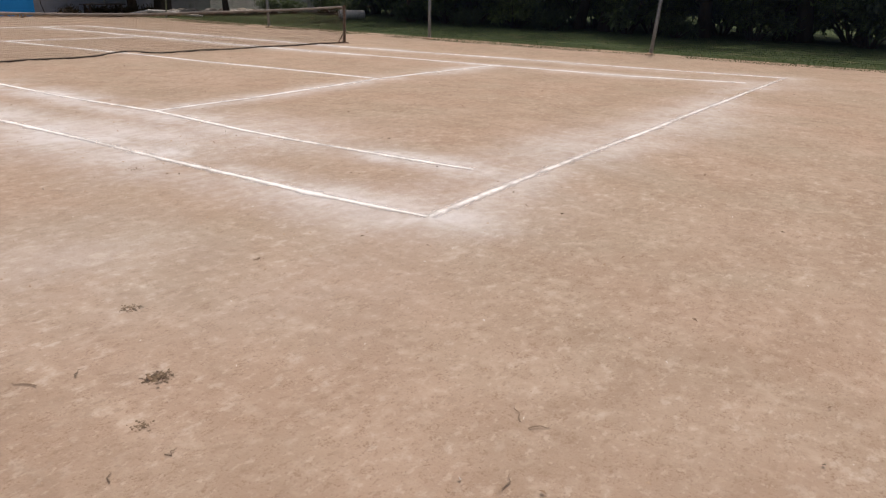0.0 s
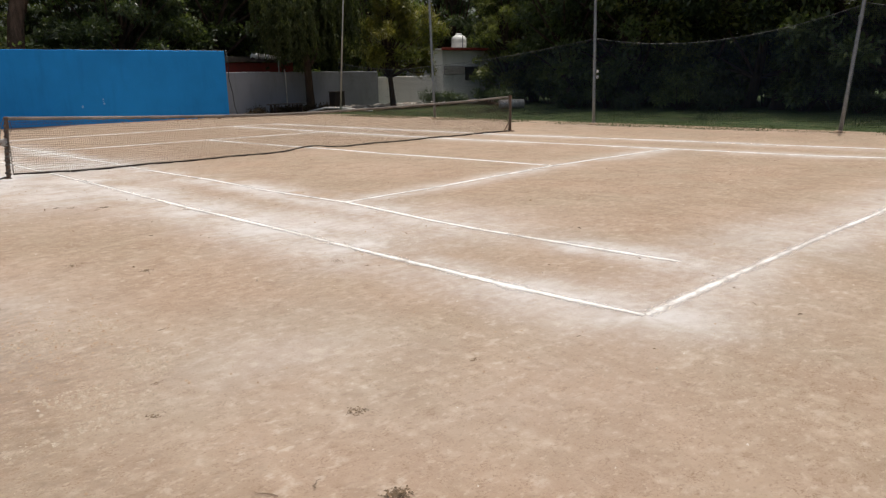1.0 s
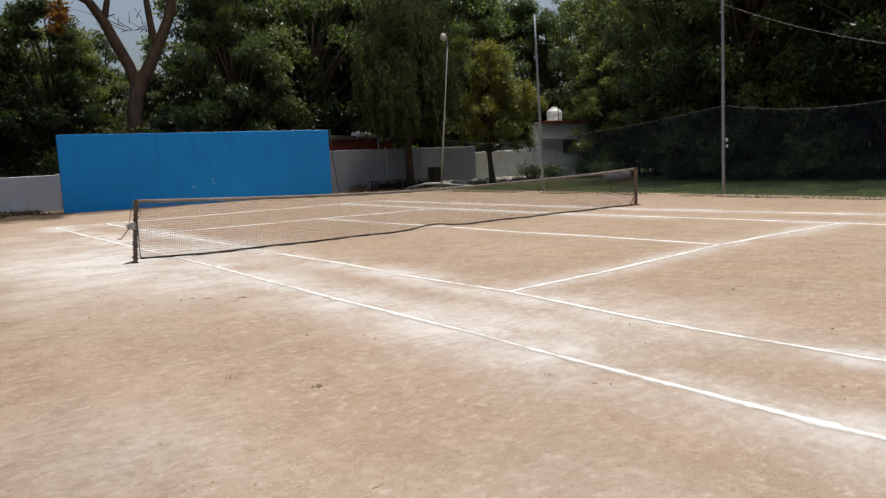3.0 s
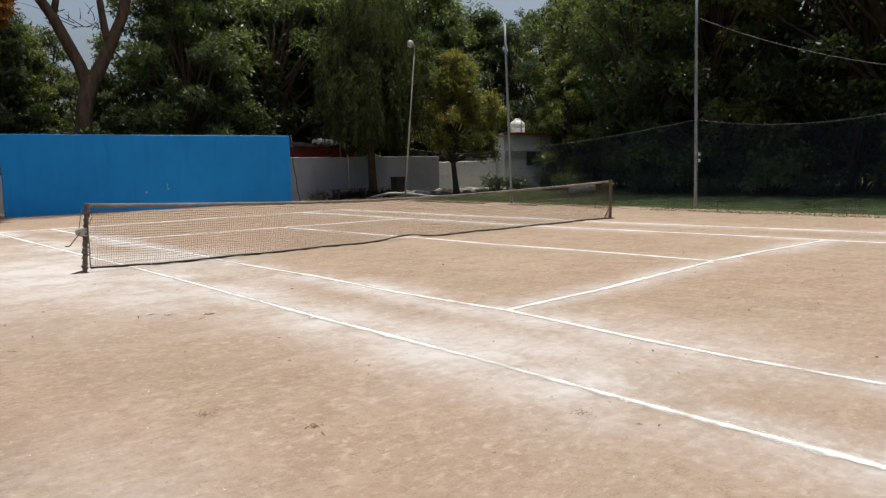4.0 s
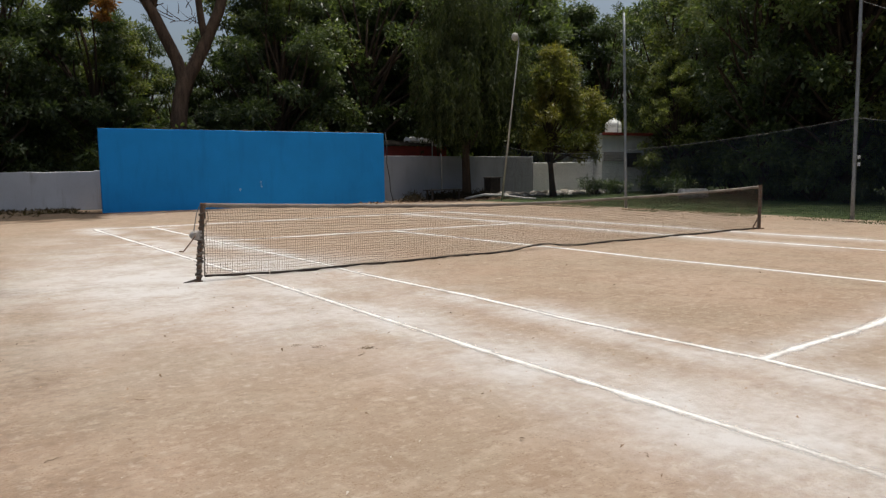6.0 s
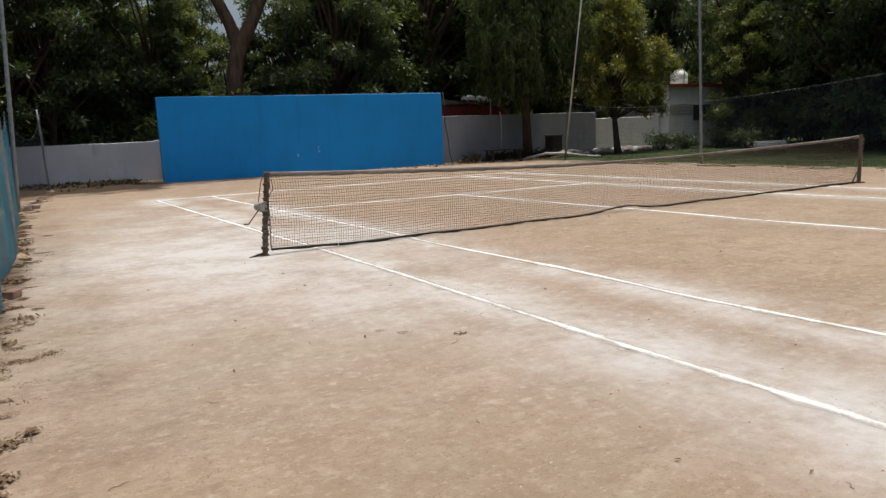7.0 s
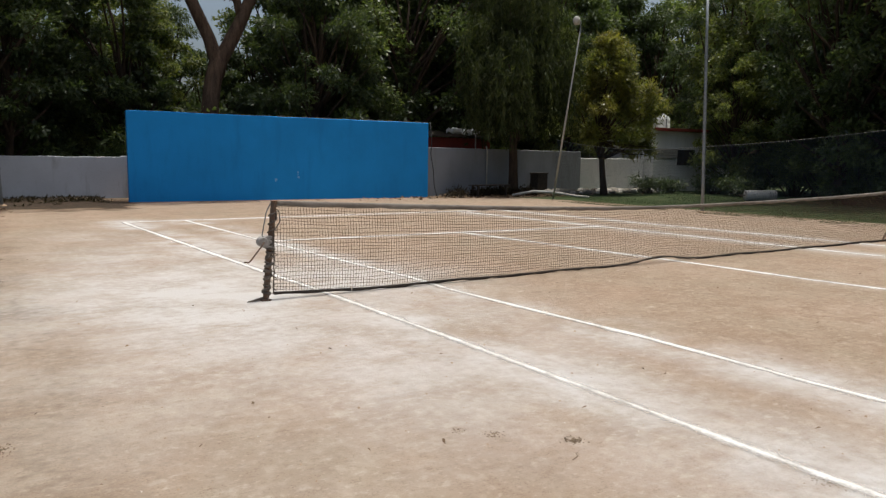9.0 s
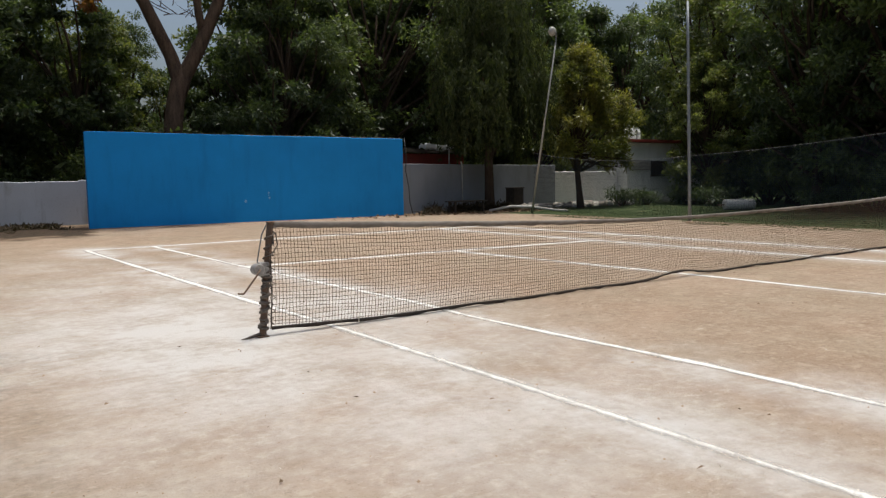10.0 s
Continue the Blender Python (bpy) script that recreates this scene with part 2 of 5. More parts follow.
M_LITTER = simple("dry_leaf_litter", (0.25, 0.165, 0.098), (0.12, 0.078, 0.048), 25, 0.9)
M_DRYWEED = simple("dry_weed", (0.33, 0.26, 0.15), (0.22, 0.175, 0.10), 25, 0.9)
M_DRYBROWN = simple("withered_brown_weed", (0.19, 0.135, 0.082), (0.10, 0.066, 0.040), 25, 0.9)
M_TWIG = simple("dry_twig", (0.17, 0.12, 0.08), (0.26, 0.19, 0.13), 30, 0.9)
M_PEBBLE = simple("clod", (0.40, 0.29, 0.20), (0.24, 0.165, 0.105), 30, 0.95)
M_CRUMB = simple("pale_clay_crumb", (0.43, 0.36, 0.28), (0.26, 0.2, 0.145), 18, 0.95)
M_PALE = simple("pale_stone_chip", (0.58, 0.52, 0.45), (0.46, 0.40, 0.33), 20, 0.9)
M_BRICK = simple("red_brick", (0.19, 0.095, 0.065), (0.32, 0.21, 0.155), 14, 0.9, bump=0.6)
M_STONE = simple("rubble_stone", (0.33, 0.29, 0.25), (0.17, 0.15, 0.13), 5, 0.95, bump=0.7, dist=0.02)
M_CONCRETE = simple("pale_concrete", (0.55, 0.52, 0.48), (0.36, 0.34, 0.31), 5, 0.9)
M_TANK = simple("white_tank_plastic", (0.78, 0.78, 0.76), (0.66, 0.66, 0.65), 3, 0.45, bump=0.05)
M_GLASS_LAMP = simple("frosted_lamp_glass", (0.42, 0.40, 0.36), (0.32, 0.30, 0.27), 12, 0.3)
M_DARKBOX = simple("dark_weathered_wood", (0.06, 0.045, 0.035), (0.03, 0.025, 0.02), 9, 0.85)
M_NET_R = netting_material("dark_blue_netting", (0.011, 0.026, 0.046), 0.15, 0.05)
M_NET_L = netting_material("blue_green_netting", (0.022, 0.170, 0.255), 0.82, 0.022)


# ---- mesh helpers ----
def mesh_of(bm, name, mat, smooth=False):
    bmesh.ops.recalc_face_normals(bm, faces=bm.faces)
    me = bpy.data.meshes.new(name)
    bm.to_mesh(me)
    bm.free()
    for p in me.polygons:
        p.use_smooth = smooth
    me.materials.append(mat)
    return me


def thing(name, label, category, at=(0, 0, 0), group="", kind="", rz=0.0):
    ob = new(name)
    ob.empty_display_size = 0.2
    ob.location, ob.rotation_euler = at, (0, 0, rz)
    return tagged(ob, label, category, group, kind)


def part(name, bm, mat, parent, label="", smooth=False, at=None):
    ob = new(name, mesh_of(bm, name, mat, smooth) if isinstance(bm, bmesh.types.BMesh) else bm)
    ob.parent = parent
    if at is not None:
        ob.matrix_basis = at
    return tagged(ob, label)


def solo(name, bm, mat, label, category, kind="", smooth=False, group=""):
    ob = new(name, mesh_of(bm, name, mat, smooth) if isinstance(bm, bmesh.types.BMesh) else bm)
    return tagged(ob, label, category, group, kind)


def add_box(bm, size, m=Matrix(), bevel=0.0):
    r = bmesh.ops.create_cube(bm, size=1.0, matrix=m @ Matrix.Diagonal((*size, 1)))
    if bevel:
        edges = list({e for v in r["verts"] for e in v.link_edges})
        bmesh.ops.bevel(bm, geom=edges, offset=bevel, segments=1, affect="EDGES", profile=0.6)


def add_tube(bm, pts, radii, sides=8, cap=True):
    """A tapered tube along a line of points."""
    pts = [Vector(p) for p in pts]
    if isinstance(radii, (int, float)):
        radii = [radii] * len(pts)
    rings, side = [], None
    for i, p in enumerate(pts):
        d = (pts[min(i + 1, len(pts) - 1)] - pts[max(i - 1, 0)]).normalized()
        if side is None:
            side = d.cross(Vector((0, 0, 1)) if abs(d.z) < 0.9 else Vector((1, 0, 0)))
        side = (side - d * side.dot(d)).normalized()
        up = d.cross(side)
        rings.append([bm.verts.new(p + radii[i] * (math.cos(a) * side + math.sin(a) * up)) for a in (2 * math.pi * k / sides for k in range(sides))])
    for a, b in zip(rings, rings[1:]):
        for k in range(sides):
            bm.faces.new((a[k], a[(k + 1) % sides], b[(k + 1) % sides], b[k]))
    if cap:
        bm.faces.new(rings[0][::-1])
        bm.faces.new(rings[-1])


def sag(a, b, drop, n=16):
    a, b = Vector(a), Vector(b)
    return [a.lerp(b, i / n) - Vector((0, 0, drop * 4 * (i / n) * (1 - i / n))) for i in range(n + 1)]


def fast_mesh(name, verts, faces, mat, per):
    """A mesh from arrays: verts (n, 3) and faces (m, per)."""
    me = bpy.data.meshes.new(name)
    me.vertices.add(len(verts))
    me.vertices.foreach_set("co", np.ascontiguousarray(verts, dtype=np.float32).ravel())
    me.loops.add(faces.size)
    me.loops.foreach_set("vertex_index", np.ascontiguousarray(faces, dtype=np.int32).ravel())
    me.polygons.add(len(faces))
    me.polygons.foreach_set("loop_start", np.arange(0, faces.size, per, dtype=np.int32))
    me.polygons.foreach_set("loop_total", np.full(len(faces), per, dtype=np.int32))
    me.update(calc_edges=True)
    me.validate()
    me.materials.append(mat)
    return me


def lattice_noise(x, y, scale, seed):
    """Smooth random values between 0 and 1 over the plan."""
    g = np.random.default_rng(seed).random((128, 128))
    u, v = np.asarray(x) / scale + 31.7, np.asarray(y) / scale + 17.3
    iu, iv = np.floor(u).astype(int), np.floor(v).astype(int)
    fu, fv = u - iu, v - iv
    fu, fv = fu * fu * (3 - 2 * fu), fv * fv * (3 - 2 * fv)
    a, b, c, d = g[iu % 128, iv % 128], g[(iu + 1) % 128, iv % 128], g[iu % 128, (iv + 1) % 128], g[(iu + 1) % 128, (iv + 1) % 128]
    return (a * (1 - fu) + b * fu) * (1 - fv) + (c * (1 - fu) + d * fu) * fv


def cloud(x, y, scale, seed):
    return 0.5 * lattice_noise(x, y, scale, seed) + 0.3 * lattice_noise(x, y, scale / 2.3, seed + 1) + 0.2 * lattice_noise(x, y, scale / 5.1, seed + 2)


# ---- the court's plan ----
NEAR_DOUBLES = [(0.0, 0.0), (-0.10, 1.2), (-0.155, 3.3), (-0.185, 4.8), (-0.25, 6.6), (-0.275, 8.0), (-0.31, 9.5), (-0.36, 12.0), (-0.47, 14.1), (-0.82, 22.82)]
NEAR_SINGLES = [(1.43, 0.55), (1.35, 1.4), (1.27, 2.7), (1.255, 3.6), (1.34, 5.33), (1.25, 6.5), (1.175, 7.5), (1.18, 9.0), (1.0, 11.8), (1.03, 12.8), (0.78, 17.5), (0.57, 22.78)]
FAR_SINGLES = [(10.9, 0.5), (10.25, 2.5), (9.86, 5.57), (9.60, 8.1), (9.15, 11.2), (8.55, 22.7)]
FAR_DOUBLES = [(12.5, 0.1), (12.1, 2.3), (11.57, 6.9), (10.95, 10.9), (10.2, 22.7)]
NEAR_SERVICE = [(1.34, 5.33), (3.0, 5.38), (6.1, 5.66), (8.2, 5.63), (9.86, 5.57)]
FAR_SERVICE = [(0.75, 17.6), (5.0, 17.35), (8.9, 17.0)]
CENTRE = [(6.1, 5.66), (5.86, 8.3), (5.62, 10.0), (5.54, 11.7), (5.0, 17.3)]
NEAR_BASE = [(0.0, 0.0), (1.9, 0.03), (5.0, 0.06), (9.8, 0.1), (12.5, 0.1)]
FAR_BASE = [(-0.82, 22.82), (0.57, 22.78), (10.2, 22.75)]
NET_A, NET_B = Vector((-1.12, 12.18, 0)), Vector((11.97, 11.98, 0))
FENCE_R = [(16.1, -3.2), (15.89, 4.25), (15.60, 11.6), (15.42, 19.1)]
FENCE_L = [(-4.19, 8.6), (-3.95, 14.6), (-3.93, 22.0), (-3.02, 30.2)]


def seg_distance(x, y, line):
    best = np.full(np.shape(x), 1e9)
    for (ax, ay), (bx, by) in zip(line, line[1:]):
        l2 = (bx - ax) ** 2 + (by - ay) ** 2
        t = np.clip(((x - ax) * (bx - ax) + (y - ay) * (by - ay)) / l2, 0, 1)
        best = np.minimum(best, np.hypot(x - ax - t * (bx - ax), y - ay - t * (by - ay)))
    return best


# ---- ground ----
def build_ground():
    far = np.array([30, 50, 90, 160, 300, 600.0])
    xs = np.concatenate([-far[::-1] - 8, np.arange(-8, 19, 0.12), np.arange(19, 38, 0.6), far + 38])
    ys = np.concatenate([-far[::-1] - 8, np.arange(-8, 35, 0.12), np.arange(35, 44, 0.6), far + 44])
    X, Y = np.meshgrid(xs, ys, indexing="ij")
    Z = np.zeros_like(X)
    nx, ny = X.shape
    verts = np.stack([X.ravel(), Y.ravel(), Z.ravel()], 1)
    i, j = np.meshgrid(np.arange(nx - 1), np.arange(ny - 1), indexing="ij")
    a = (i * ny + j).ravel()
    me = fast_mesh("ground", verts, np.stack([a, a + ny, a + ny + 1, a + 1], 1), M_GROUND, 4)
    x, y = X.ravel(), Y.ravel()
    near = np.where((x > -9) & (x < 20) & (y > -9) & (y < 36), 1.0, 0.0)
    c = np.zeros_like(x)
    for line, w, k in ((NEAR_DOUBLES, 0.62, 1.15), (NEAR_SINGLES, 0.46, 1.15), (NEAR_BASE, 0.50, 0.7), (NEAR_SERVICE, 0.42, 0.75),
                       (CENTRE, 0.16, 0.45), (FAR_SINGLES, 0.40, 0.7), (FAR_DOUBLES, 0.40, 0.7), (FAR_BASE, 0.3, 0.5), (FAR_SERVICE, 0.25, 0.45)):
        d = seg_distance(x, y, line)
        c = np.maximum(c, k * np.exp(-(d / (w * (0.45 + 1.1 * cloud(x, y, 2.2, 5)))) ** 2) * np.clip(3.6 * cloud(x, y, 1.3, 9) - 0.85, 0.12, 1))
    for px, py, rx, ry, k in ((0.3, 0.1, 1.2, 0.8, 0.45), (-1.7, 12.6, 2.0, 3.5, 1.25), (0.1, 12.9, 1.5, 1.9, 1.0), (-1.1, 9.6, 1.3, 2.0, 0.8), (0.5, 10.4, 0.8, 2.6, 0.5), (0.3, 4.2, 0.7, 1.6, 0.85),
                              (-2.0, 1.0, 0.9, 1.1, 0.3), (-1.8, 16.8, 1.4, 4.2, 0.65), (10.8, 0.3, 1.2, 0.9, 0.6), (-2.7, 10.2, 1.2, 2.4, 0.4), (-0.5, 6.8, 0.7, 1.4, 0.6), (1.2, 3.4, 1.0, 1.6, 0.6), (-1.4, -0.3, 1.0, 0.6, 0.25), (0.9, 7.4, 0.5, 2.2, 0.3),
                              (3.0, 0.4, 1.6, 0.6, 0.6), (6.0, -0.2, 2.0, 0.7, 0.5), (-3.2, 3.4, 0.7, 1.4, 0.35)):
        c = np.maximum(c, k * np.exp(-((x - px) / rx) ** 2 - ((y - py) / ry) ** 2) * np.clip(2.4 * cloud(x, y, 2.4, 14) - 0.25, 0, 1.1))
    edge = 15.0 - 0.026 * (y - 10) + 0.5 * (cloud(x, y, 3.0, 21) - 0.5)
    g = np.clip((x - edge) * 1.3 + 0.3, 0, 1)
    back = 29.4 + 0.6 * (cloud(x, y, 2.0, 33) - 0.5)
    g = np.where((y > 22.5 + (17.6 - x) * 3.0) | (x > 17.2), g, np.minimum(g, np.clip((x - 16.2) * 2, 0, 1)))
    fx = np.interp(y, [p[1] for p in FENCE_L], [p[0] for p in FENCE_L])
    left = np.clip((fx - 0.25 - x) * 1.2 + 0.15, 0, 1)
    g = np.maximum(g, left)
    soil_and_shade = np.clip(1.15 - np.abs(x - fx + 0.02) / 0.42, 0, 1) * np.clip(3.0 * cloud(x, y, 0.7, 41) - 0.95, 0, 0.9)
    soil_and_shade = np.maximum(soil_and_shade, np.clip((y - back) * 0.7, 0, 1) * 0.75 * (x < 21))
    # dark ellipse: shade under the weeping tree put into the ground colour
    soil_and_shade = np.maximum(soil_and_shade, 1.0 * np.clip(1.5 - np.hypot((x - 16.0) / 4.2, (y - 30.4) / 2.0), 0, 1))
    # dark strip before the white wall: dappled tree shade put into the colour
    soil_and_shade = np.maximum(soil_and_shade, np.clip((y - 27.0 + 3.2 * (cloud(x, y, 1.3, 77) - 0.3)) * 0.5, 0, 1.0) * np.clip(1.2 - x + 2.2 * (cloud(x, y, 1.2, 78) - 0.4), 0, 1))
    # patch at the blue wall's foot: damp stain and painted dappled shade together
    soil_and_shade = np.maximum(soil_and_shade, 0.9 * np.clip(1.25 - np.hypot((x - 3.4) / 1.7, (y - 29.6) / 0.9), 0, 1) * (0.5 + 0.6 * cloud(x, y, 0.9, 79)))
    soil_and_shade = np.maximum(soil_and_shade, 0.45 * np.clip(1.25 - np.hypot((x + 3.6) / 1.5, (y - 2.6) / 4.2), 0, 1))
    soil_and_shade = np.maximum(soil_and_shade, 0.62 * np.clip(1.3 - np.hypot((x + 3.74) / 0.30, (y - 2.66) / 0.26), 0, 1) * (0.4 + 0.8 * cloud(x, y, 0.4, 83)))
    soil_and_shade = np.maximum(soil_and_shade, 0.42 * np.clip((-1.9 - x) / 1.4, 0, 1) * (y < 24))
    soil_and_shade = np.maximum(soil_and_shade, np.where((x < -10) | (y > 36), 0.6, 0.0))
    for name, data in (("chalk", c * near), ("grass", g), ("soil_and_shade", soil_and_shade)):
        me.attributes.new(name, "FLOAT", "POINT").data.foreach_set("value", data.astype(np.float32))
    return tagged(new("ground", me), "dry sandy clay court with trodden lime dust and turf beyond", "ground", kind="structure")


ground = build_ground()


def build_line(line, width, strength, seed):
    """A line poured from lime powder: a low ridge that thins out into loose dust."""
    pts = []
    for (ax, ay), (bx, by) in zip(line, line[1:]):
        n = max(2, int(math.hypot(bx - ax, by - ay) / 0.06))
        pts += [(ax + (bx - ax) * i / n, ay + (by - ay) * i / n) for i in range(n)]
    pts.append(line[-1])
    verts, powder = [], []
    for i, (x, y) in enumerate(pts):
        qx, qy = pts[min(i + 1, len(pts) - 1)]
        px, py = pts[max(i - 1, 0)]
        l = math.hypot(qx - px, qy - py)
        nx, ny = -(qy - py) / l, (qx - px) / l
        wob = 0.018 * (noise.noise((i * 0.045, seed, 0.3)))
        w = (0.42 * width + 0.0012 * max(0.0, y - 7)) * (0.85 + 0.6 * noise.noise((i * 0.13, seed, 7.7)) + 0.3 * noise.noise((i * 0.55, seed, 2.2)))
        worn = (strength + 0.012 * max(0.0, y - 7)) * (1.0 + 0.30 * noise.noise((i * 0.05, seed, 3.3)) + 0.22 * noise.noise((i * 0.3, seed, 5.1)))
        f1, f2 = 0.08 + 0.06 * noise.noise((i * 0.2, seed, 1.1)), 0.08 + 0.06 * noise.noise((i * 0.2, seed, 9.1))
        for o, z, k in ((-w - f1, 0.004, 0.0), (-w - 0.012, 0.005, 0.74), (-w * 0.4, 0.008, 1.0), (w * 0.4, 0.008, 1.0), (w + 0.012, 0.005, 0.74), (w + f2, 0.004, 0.0)):
            verts.append((x + nx * (wob + o), y + ny * (wob + o), z))
            powder.append(k * worn)
    n = len(pts)
    faces = [(6 * i + k, 6 * i + k + 1, 6 * i + k + 7, 6 * i + k + 6) for i in range(n - 1) for k in range(5)]
    me = fast_mesh("court_line", np.array(verts), np.array(faces), M_LIME, 4)
    me.attributes.new("powder", "FLOAT", "POINT").data.foreach_set("value", np.array(powder, np.float32))
    return tagged(new("court_line", me), "white lime powder line on sandy clay court", "court line", kind="structure")


for n_line, (line, width, strength) in enumerate(((NEAR_DOUBLES, 0.033, 0.96), (NEAR_SINGLES, 0.038, 0.96), (FAR_SINGLES, 0.11, 1.1), (FAR_DOUBLES, 0.11, 1.1),
                                                  (NEAR_SERVICE, 0.070, 1.0), (FAR_SERVICE, 0.11, 1.05), (CENTRE, 0.08, 1.05), (NEAR_BASE, 0.042, 0.80), (FAR_BASE, 0.11, 1.0))):
    build_line(line, width, strength, n_line + 1)


# ---- walls ----
def wall_between(name, a, b, height, thick, mat, label, lean=0.0, seed=0):
    """A plastered wall with a slightly uneven top."""
    a, b = Vector((*a, 0)), Vector((*b, 0))
    d = (b - a).normalized()
    nrm = Vector((-d.y, d.x, 0))
    n = max(2, int((b - a).length / 0.35))
    bm = bmesh.new()
    rows = []
    for i in range(n + 1):
        p = a.lerp(b, i / n)
        t = height + 0.025 * noise.noise((i * 0.6, seed, 0.5))
        w = 0.012 * noise.noise((i * 0.35, seed, 4.5))
        rows.append([bm.verts.new(p + nrm * (o + w) + Vector((0, 0, z))) for o, z in ((-thick / 2, -0.1), (-thick / 2, height * 0.5), (-thick / 2, t - 0.02), (-thick / 2 + 0.02, t), (thick / 2 - 0.02, t), (thick / 2, t - 0.02), (thick / 2, -0.1))])
    for p, q in zip(rows, rows[1:]):
        for k in range(6):
            bm.faces.new((p[k], q[k], q[k + 1], p[k + 1]))
    bm.faces.new(rows[0])
    bm.faces.new(rows[-1][::-1])
    return solo(name, bm, mat, label, "wall", "structure")


BLUE_A, BLUE_B = Vector((0.68, 30.95)), Vector((12.16, 30.32))
practice_wall = wall_between("practice_wall", BLUE_A, BLUE_B, 3.07, 0.26, M_BLUE, "bright blue painted practice wall behind the court", seed=3)
wall_between("wall_west", (-4.1, 34.6), (0.9, 33.75), 1.52, 0.22, M_WHITE, "low whitewashed boundary wall with dirt streaks", seed=5)
wall_between("wall_corner", (-8.5, 35.6), (-4.1, 34.6), 1.52, 0.22, M_WHITE, "whitewashed boundary wall beside the corner", seed=6)
wall_between("wall_behind", (0.9, 33.75), (12.4, 31.2), 1.55, 0.2, M_WHITE, "plain whitewashed boundary wall hidden behind practice wall", seed=7)
wall_between("wall_east", (12.4, 30.95), (22.9, 32.5), 2.08, 0.22, M_SHADED_WASH, "grey-white plastered boundary wall in tree shade", seed=8)
wall_between("wall_far_east", (22.9, 32.5), (27.0, 31.9), 1.75, 0.22, M_HOUSE, "whitewashed boundary wall near the house", seed=9)


# ---- the net ----
def net_point(u, v):
    """A place on the net: u along it from 0 to 1, v up it from 0 to 1."""
    p = NET_A.lerp(NET_B, u)
    top = 1.068 - 0.045 * u - 0.68 * u * (1 - u) + 0.008 * math.sin(u * 11)
    low = 0.016 + 0.05 * math.exp(-max(u, 0) / 0.05) + 0.065 * math.exp(-(((u - 0.478) / 0.04) ** 2)) + 0.006 * math.sin(u * 43)
    belly = 0.05 * math.sin(v * math.pi) * math.sin(u * 7 + 1)
    return Vector((p.x, p.y - belly, low + (top - low) * v))


def build_net():
    net = thing("tennis_net", "sagging black tennis net with canvas headband across clay court", "tennis net", NET_A)
    off = Matrix.Translation(-NET_A)
    u0, u1 = 0.0075, 0.993
    # mesh cords, square knots about 45 mm apart
    cols, rws = 372, 25
    bm = bmesh.new()

    def cord(pts, r):
        prev = None
        for i, p in enumerate(pts):
            d = (pts[min(i + 1, len(pts) - 1)] - pts[max(i - 1, 0)]).normalized()
            s = Vector((0, 1, 0)) if abs(d.y) < 0.9 else Vector((1, 0, 0))
            t = d.cross(s).normalized()
            ring = [bm.verts.new(p + r * (math.cos(a) * s + math.sin(a) * t)) for a in (0.5, 2.594, 4.689)]
            if prev:
                for k in range(3):
                    bm.faces.new((prev[k], prev[(k + 1) % 3], ring[(k + 1) % 3], ring[k]))
            prev = ring
    rng = random.Random(4)
    for i in range(cols + 1):
        u = u0 + (u1 - u0) * i / cols
        ph = rng.uniform(-0.0006, 0.0006)
        cord([off @ net_point(u + ph * math.sin(k * 2.1), k / 7) for k in range(8)], 0.0024)
    for j in range(1, rws):
        cord([off @ net_point(u0 + (u1 - u0) * i / 96, j / rws + 0.007 * math.sin(i * 0.9 + j) + 0.004 * math.sin(i * 0.37 + 2 * j)) for i in range(97)], 0.0024)
    part("mesh", bm, M_CORD, net, "fine square black cord mesh")

    def band(v_lo, v_hi, thick, mat, name, label, n=110):
        b = bmesh.new()
        rows = []
        for i in range(n + 1):
            u = u0 + (u1 - u0) * i / n
            lo, hi = off @ net_point(u, v_lo), off @ net_point(u, v_hi)
            w = 0.006 * math.sin(i * 1.3) + 0.004 * math.sin(i * 3.1)
            rows.append([b.verts.new(p) for p in (lo + Vector((0, -thick, w)), hi + Vector((0, -thick, 0)), hi + Vector((0, 0, 0.008)), hi + Vector((0, thick, 0)), lo + Vector((0, thick, w)))])
        for p, q in zip(rows, rows[1:]):
            for k in range(5):
                b.faces.new((p[k], p[(k + 1) % 5], q[(k + 1) % 5], q[k]))
        b.faces.new(rows[0])
        b.faces.new(rows[-1][::-1])
        return part(name, b, mat, net, label, True)
    band(0.957, 1.010, 0.008, M_BAND, "headband", "dusty grey canvas headband")
    band(-0.008, 0.018, 0.009, M_DARKBOX, "bottom_band", "black bottom tape")
    # side lacing along the near post, looped rope
    b = bmesh.new()
    add_tube(b, [off @ (net_point(0.0068, k / 20) + Vector((0.004 * math.sin(k * 2.7), 0.005 * math.cos(k * 2.1), 0))) for k in range(0, 21)], 0.006, 6)
    part("side_rope", b, M_ROPE, net, "black side rope")
    b = bmesh.new()
    add_tube(b, [off @ net_point(0.994, k / 20) for k in range(0, 21)], 0.010, 6)
    part("side_rope", b, M_ROPE, net, "black side rope")
    # lacing that ties the net's edge to the post, in uneven slanting turns
    b = bmesh.new()
    lace = []
    for k in range(29):
        edge = off @ net_point(0.0085 + 0.0012 * math.sin(k * 1.7), 0.04 + 0.92 * k / 28)
        lace.append(edge + (Vector((-0.055, -0.03, 0.012)) if k % 2 else Vector((0.006, -0.004, 0))))
    add_tube(b, lace, [0.0055 + 0.002 * math.sin(k * 2.3) for k in range(29)], 5)
    part("lacing", b, M_ROPE, net, "black lacing cord")
    # a pale tag on the bottom tape
    b = bmesh.new()
    add_box(b, (0.018, 0.024, 0.05), Matrix.Translation(off @ net_point(0.078, 0.0) + Vector((0, 0, 0.012))), 0.003)
